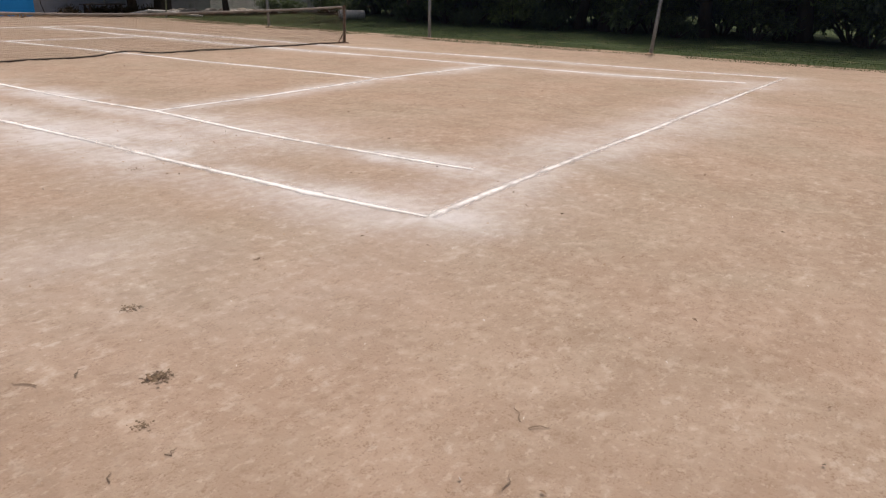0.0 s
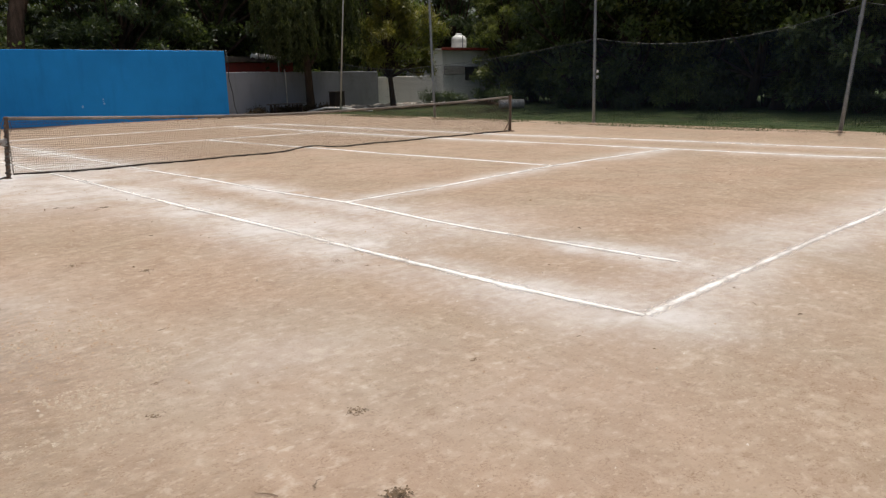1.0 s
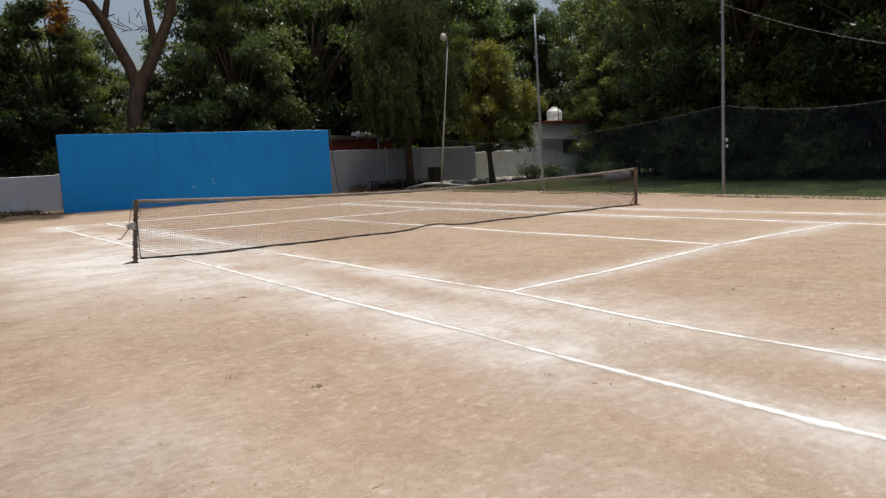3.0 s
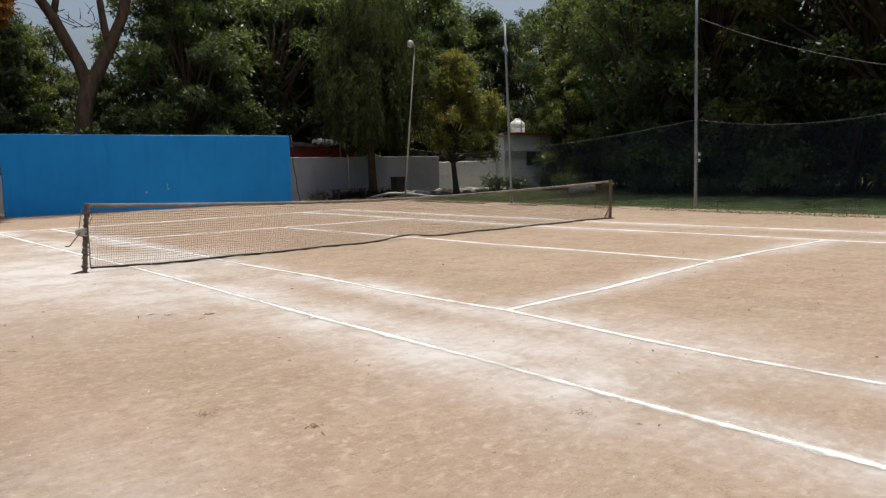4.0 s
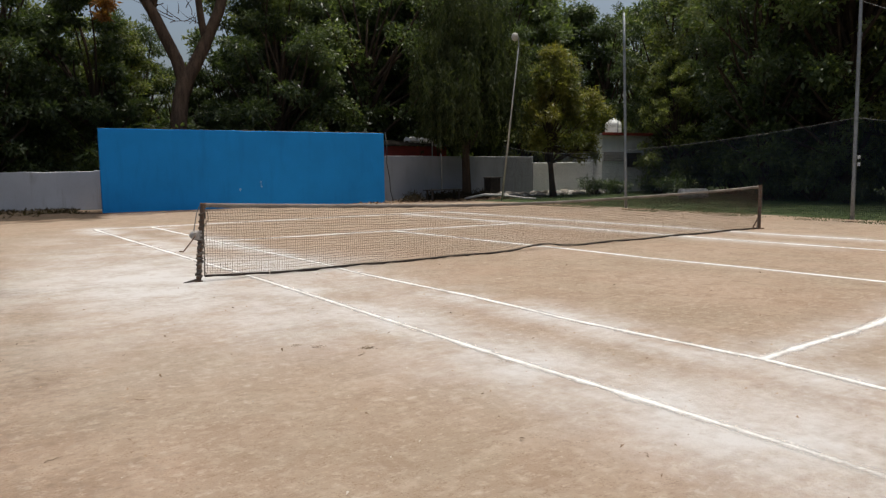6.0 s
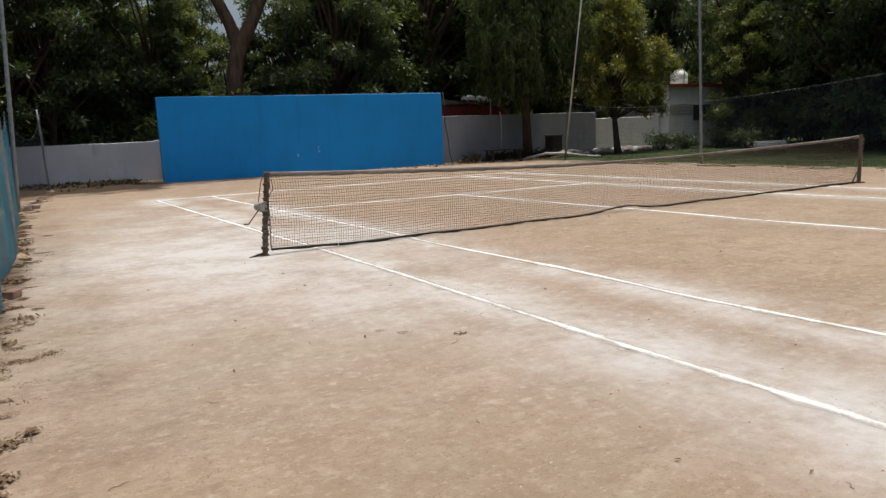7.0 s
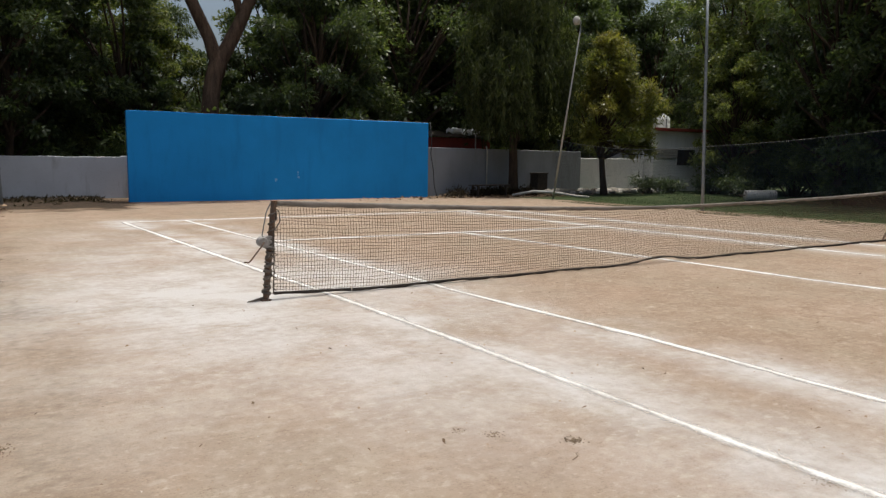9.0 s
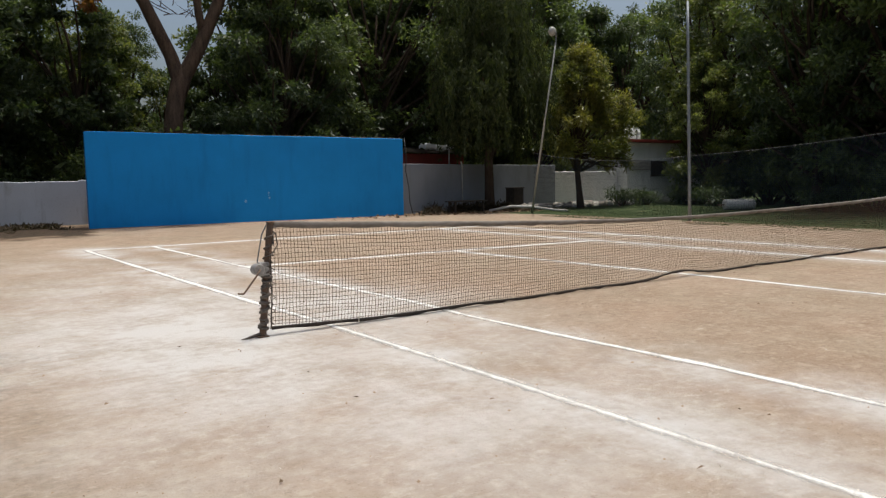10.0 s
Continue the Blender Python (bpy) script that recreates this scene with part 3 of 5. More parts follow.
    part("tape_tie", b, M_PALE, net, "pale tie round the bottom tape")
    # near post: leaning square tube wrapped in rope, with a winder
    top = Vector((0.105, -0.03, 1.07))
    b = bmesh.new()
    pts = [Vector((0, 0, -0.05)), top * 0.5, top]
    add_tube(b, pts, [0.036, 0.034, 0.033], 4)
    post = part("post", b, M_RUST, net, "rusty brown steel post")
    b = bmesh.new()
    add_box(b, (0.066, 0.066, 0.012), Matrix.Translation(top + Vector((0, 0, 0.006))), 0.004)
    part("post_cap", b, M_RUST, post)
    b = bmesh.new()
    turns = 17
    path = []
    for k in range(turns * 12 + 1):
        a = 2 * math.pi * k / 12
        z = 0.05 + 0.60 * k / (turns * 12) + 0.020 * math.sin(k * 0.37) + 0.012 * math.sin(k * 0.131)
        r = 0.034 + 0.005 * math.sin(k * 0.61) + 0.006 * math.sin(k * 0.083) + 0.004 * math.sin(k * 1.9)
        path.append(top * (z / 1.07) + Vector((r * math.cos(a), r * math.sin(a), 0)))
    add_tube(b, path, [0.0125 + 0.0045 * math.sin(k * 0.23) + 0.003 * math.sin(k * 0.71) for k in range(len(path))], 6)
    part("rope_wrap", b, M_ROPE, post, "black rope wound round the post", True)
    b = bmesh.new()
    path = []
    for k in range(31):
        a = 2 * math.pi * k / 10
        path.append(top * ((0.70 + 0.09 * k / 10) / 1.07) + Vector((0.043 * math.cos(a), 0.043 * math.sin(a), 0)))
    add_tube(b, path, 0.007, 5)
    part("rope_wrap", b, M_ROPE, post, "black rope wound round the post", True)
    b = bmesh.new()
    add_tube(b, [top + Vector((-0.03, 0, 0)), top * 0.9 + Vector((-0.075, 0, 0)), top * 0.66 + Vector((-0.10, 0, 0))], 0.006, 6)
    part("winding_cable", b, M_WIRE, post)
    b = bmesh.new()
    add_tube(b, [off @ net_point(0.012, 0.97), off @ (net_point(0.006, 0.93)), top + Vector((0.02, 0.0, -0.13)), top + Vector((0.02, 0.0, -0.2))], 0.012, 6)
    part("tie_rope", b, M_ROPE, post, "black tie rope")
    b = bmesh.new()
    add_tube(b, [off @ net_point(0.0080, 0.95), off @ net_point(0.0125, 0.90), off @ net_point(0.0130, 0.80), off @ net_point(0.0080, 0.70)], 0.006, 6)
    part("loose_loop", b, M_ROPE, post, "loose loop of rope")
    # winder: gear drum, plate and cranked handle
    c = top * 0.60 + Vector((-0.095, -0.01, 0))
    b = bmesh.new()
    add_tube(b, [c + Vector((0, -0.05, 0)), c + Vector((0, -0.042, 0)), c + Vector((0, 0.042, 0)), c + Vector((0, 0.05, 0))], [0.046, 0.055, 0.055, 0.046], 18)
    winder = part("winder", b, M_CASTING, net, "grey cast winder drum")
    b = bmesh.new()
    add_box(b, (0.10, 0.06, 0.13), Matrix.Translation(c + Vector((0.055, 0, 0.0))), 0.008)
    part("bracket", b, M_CASTING, winder)
    b = bmesh.new()
    add_tube(b, [c + Vector((0, -0.05, 0)), c + Vector((-0.01, -0.085, 0)), c + Vector((-0.035, -0.095, -0.03)), c + Vector((-0.17, -0.11, -0.185)), c + Vector((-0.185, -0.12, -0.195)), c + Vector((-0.24, -0.13, -0.187))], 0.009, 8)
    part("crank_handle", b, M_RUST, winder, "bent steel crank handle", True)
    # socket plate in the ground
    b = bmesh.new()
    add_box(b, (0.11, 0.10, 0.02), Matrix.Translation((0, 0, 0.006)), 0.006)
    part("base_plate", b, M_RUST, net)
    # thin dark wedge laid on the ground to strengthen the post's cast shadow
    b = bmesh.new()
    add_tube(b, [(-0.21, -0.03, 0.006), (-0.12, -0.015, 0.014), (-0.02, 0.0, 0.03)], [0.004, 0.012, 0.016], 6)
    part("ground_peg", b, M_ROPE, net)
    # far post with a short brace
    far = NET_B - NET_A
    b = bmesh.new()
    add_tube(b, [far + Vector((0, 0, -0.05)), far + Vector((0.03, 0.02, 1.04))], 0.04, 8)
    fp = part("post", b, M_RUST, net, "dark rusty steel post")
    b = bmesh.new()
    add_tube(b, [far + Vector((-0.04, 0, 0.28)), far + Vector((-0.28, 0, 0.0))], 0.018, 6)
    part("brace", b, M_RUST, fp)
    b = bmesh.new()
    add_box(b, (0.2, 0.16, 0.03), Matrix.Translation(far + Vector((0, 0, 0.01))), 0.006)
    part("base_plate", b, M_RUST, fp)
    b = bmesh.new()
    path = [Vector((far.x + 0.03 * t + 0.042 * math.cos(k * 0.63), far.y + 0.042 * math.sin(k * 0.63), 0.1 + 0.85 * t)) for k, t in ((k, k / 90) for k in range(91))]
    add_tube(b, path, 0.006, 5)
    part("rope_wrap", b, M_ROPE, fp)
    return net


build_net()


# ---- fences ----
def net_sheet(a, b, top_a, top_b, drop, low, seed, cells=30):
    """Netting hung from a sagging rope, bellied and with a wavy foot."""
    bm = bmesh.new()
    uv = bm.loops.layers.uv.new("UVMap")
    a, b = Vector((*a, 0)), Vector((*b, 0))
    length = (b - a).length
    nrm = Vector((-(b - a).y, (b - a).x, 0)).normalized()
    grid = []
    for i in range(cells + 1):
        t = i / cells
        top = top_a + (top_b - top_a) * t - drop * 4 * t * (1 - t)
        foot = low + 0.05 * noise.noise((t * 5, seed, 1.0))
        col = []
        for j in range(9):
            s = j / 8
            w = 0.07 * math.sin(math.pi * s) * noise.noise((t * 6, s * 2, seed)) + 0.10 * (1 - s) * noise.noise((t * 4, seed, 8.8))
            col.append((bm.verts.new(a.lerp(b, t) + nrm * w + Vector((0, 0, foot + (top - foot) * s))), (t * length, foot + (top - foot) * s)))
        grid.append(col)
    for p, q in zip(grid, grid[1:]):
        for j in range(8):
            four = (p[j], q[j], q[j + 1], p[j + 1])
            f = bm.faces.new([v for v, _ in four])
            for loop, (_, c) in zip(f.loops, four):
                loop[uv].uv = c
    return bm


def steel_pole(at, top, radius, label, group):
    p = thing("fence_pole", label, "pole", (*at, 0), group)
    bm = bmesh.new()
    n = 6
    add_tube(bm, [Vector((0, 0, -0.15)).lerp(Vector(top), i / n) for i in range(n + 1)], [radius * (1 - 0.25 * i / n) for i in range(n + 1)], 10)
    part("shaft", bm, M_STEEL, p, "", True)
    for f in (0.42, 0.72):
        c = Vector(top) * f
        bm = bmesh.new()
        add_tube(bm, [c - Vector((0, 0, 0.04)), c + Vector((0, 0, 0.04))], radius * 1.12, 10)
        part("collar", bm, M_STEEL, p)
    bm = bmesh.new()
    bmesh.ops.create_icosphere(bm, subdivisions=2, radius=1.0, matrix=Matrix.Diagonal((radius * 3.2, radius * 2.8, 0.07, 1)))
    for v in bm.verts:
        v.co *= 1 + 0.25 * noise.noise(v.co * 9)
    part("footing", bm, M_PEBBLE, p, "rough lump of footing earth")
    return p


RIGHT_LEAN = ((0.0, 0.0), (0.0, -0.5), (0.02, 0.1), (0.0, 0.25))
for at, lean in zip(FENCE_R, RIGHT_LEAN):
    pole = steel_pole(at, (*lean, 6.68), 0.054, "tall thin galvanised steel pole beside the turf", "court poles")
    if at == FENCE_R[2]:
        for z in (1.50, 1.68):
            bm = bmesh.new()
            add_box(bm, (0.05, 0.07, 0.09), Matrix.Translation((0.055, -0.055, z)), 0.012)
            part("switch_box", bm, M_TANK, pole, "small white fitting")
ROPE_R = [(16.1, -3.2, 3.05), (15.87, 3.9, 3.12), (15.60, 11.62, 2.70), (15.42, 19.15, 2.06), (16.62, 27.35, 2.45)]
fence_right = thing("boundary_netting", "dark blue sagging netting hung from wire rope", "netting", (0, 0, 0))
for k, (p, q) in enumerate(zip(ROPE_R, ROPE_R[1:])):
    drop = (0.42, 0.48, 0.10, 0.22)[k]
    bm = bmesh.new()
    add_tube(bm, sag(p, q, drop, 18), 0.0055, 5)
    part("rope", bm, M_WIRE, fence_right, "pale wire rope")
    part("net_panel", net_sheet(p[:2], q[:2], p[2], q[2], drop, 0.12, 30 + k), M_NET_R, fence_right)
bm = bmesh.new()
add_tube(bm, sag((15.6, 11.6, 5.6), (15.87, 4.2, 3.2), 0.35, 18), 0.0065, 5)
part("upper_wire", bm, M_WIRE, fence_right, "slack upper wire")

LEFT_TOP = (2.0, 2.05, 2.32, 2.60)
LEFT_TALL = (2.3, 6.2, 5.6, 2.68)
LEFT_LEAN = ((0, 0), (0.02, 0.1), (0.28, 0.0), (-0.10, -0.3))
for k, (at, tall, lean) in enumerate(zip(FENCE_L, LEFT_TALL, LEFT_LEAN)):
    steel_pole(at, (*lean, tall), 0.044 if k == 3 else 0.056, "galvanised fence pole at the edge of the court" if k != 3 else "short leaning fence pole at the corner", "fence poles")
fence_left = thing("side_netting", "blue-green sagging netting along the court edge", "netting", (0, 0, 0))
for k, (p, q) in enumerate(zip(FENCE_L, FENCE_L[1:])):
    drop = (0.3, 0.35, 0.75)[k]
    a3, b3 = (*p, LEFT_TOP[k]), (*q, LEFT_TOP[k + 1])
    bm = bmesh.new()
    add_tube(bm, sag(a3, b3, drop, 18), 0.007, 5)
    part("rope", bm, M_CABLE, fence_left, "thin dark edge rope")
    part("net_panel", net_sheet(p, q, a3[2], b3[2], drop, 0.03, 50 + k), M_NET_L if k < 2 else M_NET_R, fence_left)


def lamp_head(parent, at, tilt):
    bm = bmesh.new()
    add_tube(bm, [Vector(at), Vector(at) + Vector((0.05, 0, -0.06)) * tilt, Vector(at) + Vector((0.16, 0, -0.08)) * tilt], [0.05, 0.07, 0.10], 12)
    holder = part("lamp_holder", bm, M_STEEL, parent)
    bm = bmesh.new()
    bmesh.ops.create_uvsphere(bm, u_segments=16, v_segments=10, radius=1.0, matrix=Matrix.Translation(Vector(at) + Vector((0.20, 0, -0.10)) * tilt) @ Matrix.Diagonal((0.15, 0.13, 0.17, 1)))
    part("lamp_bowl", bm, M_GLASS_LAMP, holder, "pale frosted lamp bowl", True)


def lamp_post(at, top, arm, label):
    p = thing("lamp_post", label, "lamp post", (*at, 0), "lamp posts")
    bm = bmesh.new()
    top = Vector(top)
    add_tube(bm, [Vector((0, 0, -0.1)), top * 0.55, top * 0.56, top], [0.044, 0.040, 0.032, 0.027], 10)
    part("shaft", bm, M_POLE, p, "", True)
    bm = bmesh.new()
    end = top + Vector(arm)
    add_tube(bm, [top - Vector((0, 0, 0.1)), top.lerp(end, 0.5) + Vector((0, 0, 0.05)), end], 0.024, 8)
    part("arm", bm, M_STEEL, p)
    lamp_head(p, end, 1 if arm[0] > 0 else -1)
    return p


lamp_post((16.76, 27.58), (-1.10, -2.47, 6.45), (-0.05, -0.05, 0.2), "leaning steel lamp post with pale bowl lamp")
lamp_post((-4.25, 24.6), (0.0, 0.0, 5.75), (0.75, 0.0, 0.05), "straight steel lamp post behind blue-green netting")


# ---- trees ----
def leaf_cloud(rng, centres, radii, count, length, width, droop=0.25, shell=0.5, squash=0.62):
    """Many small folded leaves round the clump centres."""
    centres, radii = np.asarray(centres, float), np.asarray(radii, float)
    w = radii ** 2
    idx = rng.choice(len(centres), count, p=w / w.sum())
    d = rng.normal(size=(count, 3))
    d /= np.linalg.norm(d, axis=1, keepdims=True)
    r = radii[idx] * (shell + (1 - shell) * rng.random(count)) * (0.75 + 0.5 * rng.random(count))
    p = centres[idx] + d * r[:, None] * np.array([1, 1, squash])
    axis = d * 0.55 + rng.normal(size=(count, 3)) * 0.6
    axis[:, 2] -= droop
    axis /= np.linalg.norm(axis, axis=1, keepdims=True)
    side = np.cross(axis, rng.normal(size=(count, 3)) * 0.55 + np.array([0, 0, 1.0]))
    side /= np.linalg.norm(side, axis=1, keepdims=True)
    nrm = np.cross(axis, side)
    s = (0.6 + 0.8 * rng.random(count))[:, None]
    L, W = length * s, width * s
    fold = nrm * W * 0.25
    verts = np.stack([p, p + axis * L * 0.45 + side * W * 0.5 + fold, p + axis * L, p + axis * L * 0.45 - side * W * 0.5 + fold], 1).reshape(-1, 3)
    faces = np.arange(count * 4).reshape(-1, 4)
    return verts, faces


def crown_mesh(name, rng, centres, radii, count, length, width, mat, **kw):
    v, f = leaf_cloud(rng, centres, radii, count, length, width, **kw)
    return fast_mesh(name, v, f, mat, 4)


def limb_path(rng, a, b, bend, n=5):
    a, b = np.asarray(a, float), np.asarray(b, float)
    off = rng.normal(size=3) * bend
    return [tuple(a + (b - a) * t + off * math.sin(math.pi * t)) for t in (i / n for i in range(n + 1))]


def broad_tree(seed, height, spread, clear, leaf, bark, count, label, size=(0.25, 0.115), name="tree", tiers=True, fill=0.35, fat=1.0, sprays=(), squash=0.62, cone=False):
    """A broad tree: tapered trunk, limbs to each clump, leafy clumps with gaps."""
    rng = np.random.default_rng(seed)
    root = thing(name, label, "tree", (0, 0, 0), "trees round the court")
    bm = bmesh.new()
    tip = np.array([rng.normal() * 0.4, rng.normal() * 0.4, height * 0.72])
    trunk = limb_path(rng, (0, 0, -0.2), tip, 0.25, 7)
    r0 = 0.016 * height + 0.05
    add_tube(bm, trunk, [r0 * (1.25 if i == 0 else 1) * (1 - 0.8 * i / 7) for i in range(8)], 9)
    centres, radii = [], []
    n = 60
    for i in range(n):
        t = (i // 3 + 0.5) / (n // 3) if tiers else (i + 0.5) / n
        z = clear + (height - clear) * t
        prof = 1.0 - 0.72 * t if cone else math.sin(math.pi * (0.32 + 0.62 * t)) ** 0.7
        a = i * 2.4 + rng.normal() * 0.4
        rr = spread * prof * (0.30 + 0.75 * math.sqrt(rng.random()))
        c = (rr * math.cos(a), rr * math.sin(a), z + rng.normal() * 0.3)
        centres.append(c)
        radii.append((0.45 + 0.75 * rng.random()) * spread * 0.235 * fat * (1.15 - 0.5 * t if cone else 1.0))
        if i % 2 == 0:
            k = min(6, max(1, int(7 * (z / height) * 0.75)))
            add_tube(bm, limb_path(rng, trunk[k], c, 0.25, 4), [r0 * 0.42 * (1 - 0.2 * j) for j in range(5)], 5, False)
    for c, r in sprays:
        centres.append(c)
        radii.append(r)
        add_tube(bm, limb_path(rng, trunk[3], c, 0.2, 4), [0.05, 0.04, 0.03, 0.022, 0.015], 5, False)
    part("trunk", bm, bark, root, "", True)
    part("crown", crown_mesh("crown", rng, centres, radii, count, *size, leaf, shell=fill, squash=squash), leaf, root)
    return root


def weeping_tree(seed, at, height, label):
    rng = np.random.default_rng(seed)
    root = thing("weeping_tree", label, "tree", at)
    bm = bmesh.new()
    trunk = limb_path(rng, (0, 0, -0.2), (0.2, 0.2, height * 0.8), 0.15, 7)
    add_tube(bm, trunk, [0.26, 0.21, 0.19, 0.17, 0.14, 0.11, 0.08, 0.04], 9)
    pts = []
    for i in range(46):
        t = rng.random()
        z = height * (0.38 + 0.6 * t)
        a, rr = rng.random() * 6.283, (2.9 * (1 - 0.40 * t)) * (0.35 + 0.65 * rng.random())
        end = np.array([rr * math.cos(a), rr * math.sin(a), z])
        if i % 3 == 0:
            add_tube(bm, limb_path(rng, trunk[min(6, 2 + int(4 * t))], end, 0.3, 4), [0.06, 0.05, 0.04, 0.03, 0.02], 5, False)
        for _ in range(18):
            s = end + rng.normal(size=3) * np.array([0.45, 0.45, 0.25])
            length = 1.2 + 2.2 * rng.random()
            n = int(length / 0.035)
            u = np.sort(rng.random(n)) * length
            sway = rng.normal(size=2) * 0.06
            pts.append(np.stack([s[0] + sway[0] * u + rng.normal(size=n) * 0.05, s[1] + sway[1] * u + rng.normal(size=n) * 0.05, s[2] - u], 1))
    p = np.concatenate(pts)
    p = p[p[:, 2] > 2.0 + 1.0 * np.abs(np.sin(p[:, 0] * 1.7 + p[:, 1]))]
    n = len(p)
    axis = rng.normal(size=(n, 3)) * 0.45 + np.array([0, 0, -1.0])
    axis /= np.linalg.norm(axis, axis=1, keepdims=True)
    side = np.cross(axis, rng.normal(size=(n, 3)))
    side /= np.linalg.norm(side, axis=1, keepdims=True)
    s = (0.7 + 0.7 * rng.random(n))[:, None]
    v = np.stack([p, p + axis * 0.11 * s + side * 0.024 * s, p + axis * 0.24 * s, p + axis * 0.11 * s - side * 0.024 * s], 1).reshape(-1, 3)
    part("trunk", bm, M_BARK, root, "", True)
    part("crown", fast_mesh("crown", v, np.arange(n * 4).reshape(-1, 4), M_LEAF_W, 4), M_LEAF_W, root, "hanging strands of narrow leaves")
    return root


def forked_tree(at):
    root = thing("forked_tree", "large bare-limbed forked tree behind the blue wall", "tree", at)
    rng = np.random.default_rng(77)
    bm = bmesh.new()
    add_tube(bm, [(-0.35, 0, -0.2), (-0.42, 0, 1.5), (-0.40, 0, 3.2), (-0.22, 0, 4.6), (0.0, 0, 5.4), (0.08, 0, 5.9)], [0.48, 0.40, 0.37, 0.35, 0.36, 0.22], 12)
    add_tube(bm, [(-0.08, 0, 4.9), (-0.04, 0, 5.5), (-0.28, 0.1, 6.4), (-0.72, 0.2, 7.4), (-1.15, 0.3, 8.4), (-1.7, 0.4, 9.3), (-2.9, -0.2, 9.7), (-4.2, 0.6, 10.4)], [0.30, 0.30, 0.26, 0.25, 0.23, 0.20, 0.16, 0.10], 10)
    add_tube(bm, [(-0.05, 0, 4.9), (0.14, 0, 5.6), (0.58, -0.05, 6.4), (1.02, -0.1, 7.3), (1.62, -0.1, 8.6), (2.1, 0.0, 10.2), (2.6, 0.2, 12.2)], [0.30, 0.31, 0.29, 0.26, 0.24, 0.21, 0.14], 10)
    add_tube(bm, [(1.0, -0.1, 7.2), (0.88, 0.05, 8.1), (0.80, 0.15, 9.2), (0.7, 0.2, 10.9)], [0.18, 0.17, 0.15, 0.10], 8)
    add_tube(bm, [(-1.15, 0.3, 8.4), (-0.9, 0.4, 9.4), (-0.6, 0.5, 10.9)], [0.16, 0.13, 0.09], 8)
    # thin leafless twigs against the sky
    for k in range(16):
        base = np.array([-0.9 + 0.12 * k, 0.3, 8.0 + 0.9 * rng.random()])
        tip = base + np.array([rng.normal() * 0.9, rng.normal() * 0.3, 0.2 + 0.7 * rng.random()])
        add_tube(bm, limb_path(rng, base, tip, 0.12, 4), [0.022, 0.018, 0.014, 0.010, 0.006], 4, False)
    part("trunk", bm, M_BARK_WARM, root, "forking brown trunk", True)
    # last five clumps: limbless, out of view, added to shade the ground before the wall
    centres = [(-4.5, 0.6, 10.8), (-2.6, 0.6, 11.4), (0.2, 0.3, 12.0), (2.6, 0.3, 12.8), (-0.8, 0.6, 11.6), (3.6, 0.5, 11.6), (-5.6, 0.6, 10.2), (-2.0, -4.6, 13.0), (1.0, -5.0, 13.4), (3.2, -3.8, 13.2), (-1.6, -6.0, 12.6), (-0.2, -5.4, 12.4)]
    part("crown", crown_mesh("crown", rng, centres, [1.5, 1.2, 1.4, 1.7, 1.1, 1.3, 1.1, 1.3, 1.2, 1.2, 1.0, 1.0], 13000, 0.26, 0.10, M_LEAF, shell=0.3), M_LEAF, root)
    dry = [(-3.35, -0.9, 7.8), (-3.2, -0.8, 8.3), (-3.1, -0.5, 8.8)]
    part("withered_spray", crown_mesh("withered_spray", rng, dry, [0.32, 0.42, 0.4], 520, 0.24, 0.10, M_LEAF_DRY, shell=0.2), M_LEAF_DRY, root, "orange-brown withered leaves")
    return root


def shrub(seed, radius, height, leaf, count, label, size=(0.20, 0.07), name="shrub"):
    rng = np.random.default_rng(seed)
    root = thing(name, label, "shrub", (0, 0, 0), "undergrowth")
    bm = bmesh.new()
    centres, radii = [], []
    for i in range(11):
        a, rr = rng.random() * 6.283, radius * math.sqrt(rng.random()) * 0.8
        z = height * (0.25 + 0.65 * rng.random()) * (1 - 0.4 * rr / radius)
        c = (rr * math.cos(a), rr * math.sin(a), z)
        centres.append(c)
        radii.append(radius * (0.25 + 0.22 * rng.random()))
        add_tube(bm, limb_path(rng, (c[0] * 0.15, c[1] * 0.15, -0.05), c, 0.08, 3), [0.035, 0.028, 0.02, 0.012], 5, False)
    part("stems", bm, M_BARK, root, "", True)
    part("leaves", crown_mesh("leaves", rng, centres, radii, count, *size, leaf, shell=0.3), leaf, root)
    return root


def place(root, rows, first=True):
    """Sets the first of a kind and copies it to the other rows of x, y, scale, turn."""
    for i, (x, y, s, a) in enumerate(rows):
        m = pose(x, y, 0, 0, 0, a) @ Matrix.Diagonal((s, s, s * (0.94 + 0.12 * ((i * 37) % 10) / 10), 1))
        if i == 0:
            later = m
        else:
            copy_thing(root, m)
    root.matrix_basis = later


forked_tree((5.05, 35.4, 0))
weeping_tree(8, (17.0, 30.55, 0), 10.5, "tall dark weeping tree beside the boundary wall")
yellow = broad_tree(12, 7.3, 1.85, 2.9, M_LEAF_Y, M_BARK, 26000, "small yellow-green tree with drooping lower sprays", (0.23, 0.046), "small_tree", False, 0.1, 1.35,
                    (((1.05, -1.5, 2.7), 0.45), ((1.15, -1.65, 2.3), 0.36), ((1.25, -1.75, 2.0), 0.26), ((1.5, -0.6, 2.7), 0.55), ((1.8, -0.3, 2.25), 0.42), ((2.0, -0.5, 1.95), 0.30), ((1.1, -1.3, 2.6), 0.45), ((-1.2, 0.4, 2.9), 0.55), ((-0.7, -1.0, 2.8), 0.50), ((0.1, 0.0, 7.35), 0.42), ((1.25, -1.6, 4.3), 0.55),
                     ((1.2, -1.5, 5.1), 0.5), ((2.5, -1.5, 4.25), 0.6), ((2.2, -1.3, 4.8), 0.5), ((2.85, -1.6, 4.25), 0.45), ((1.9, -1.4, 3.6), 0.45)), 0.95, True)
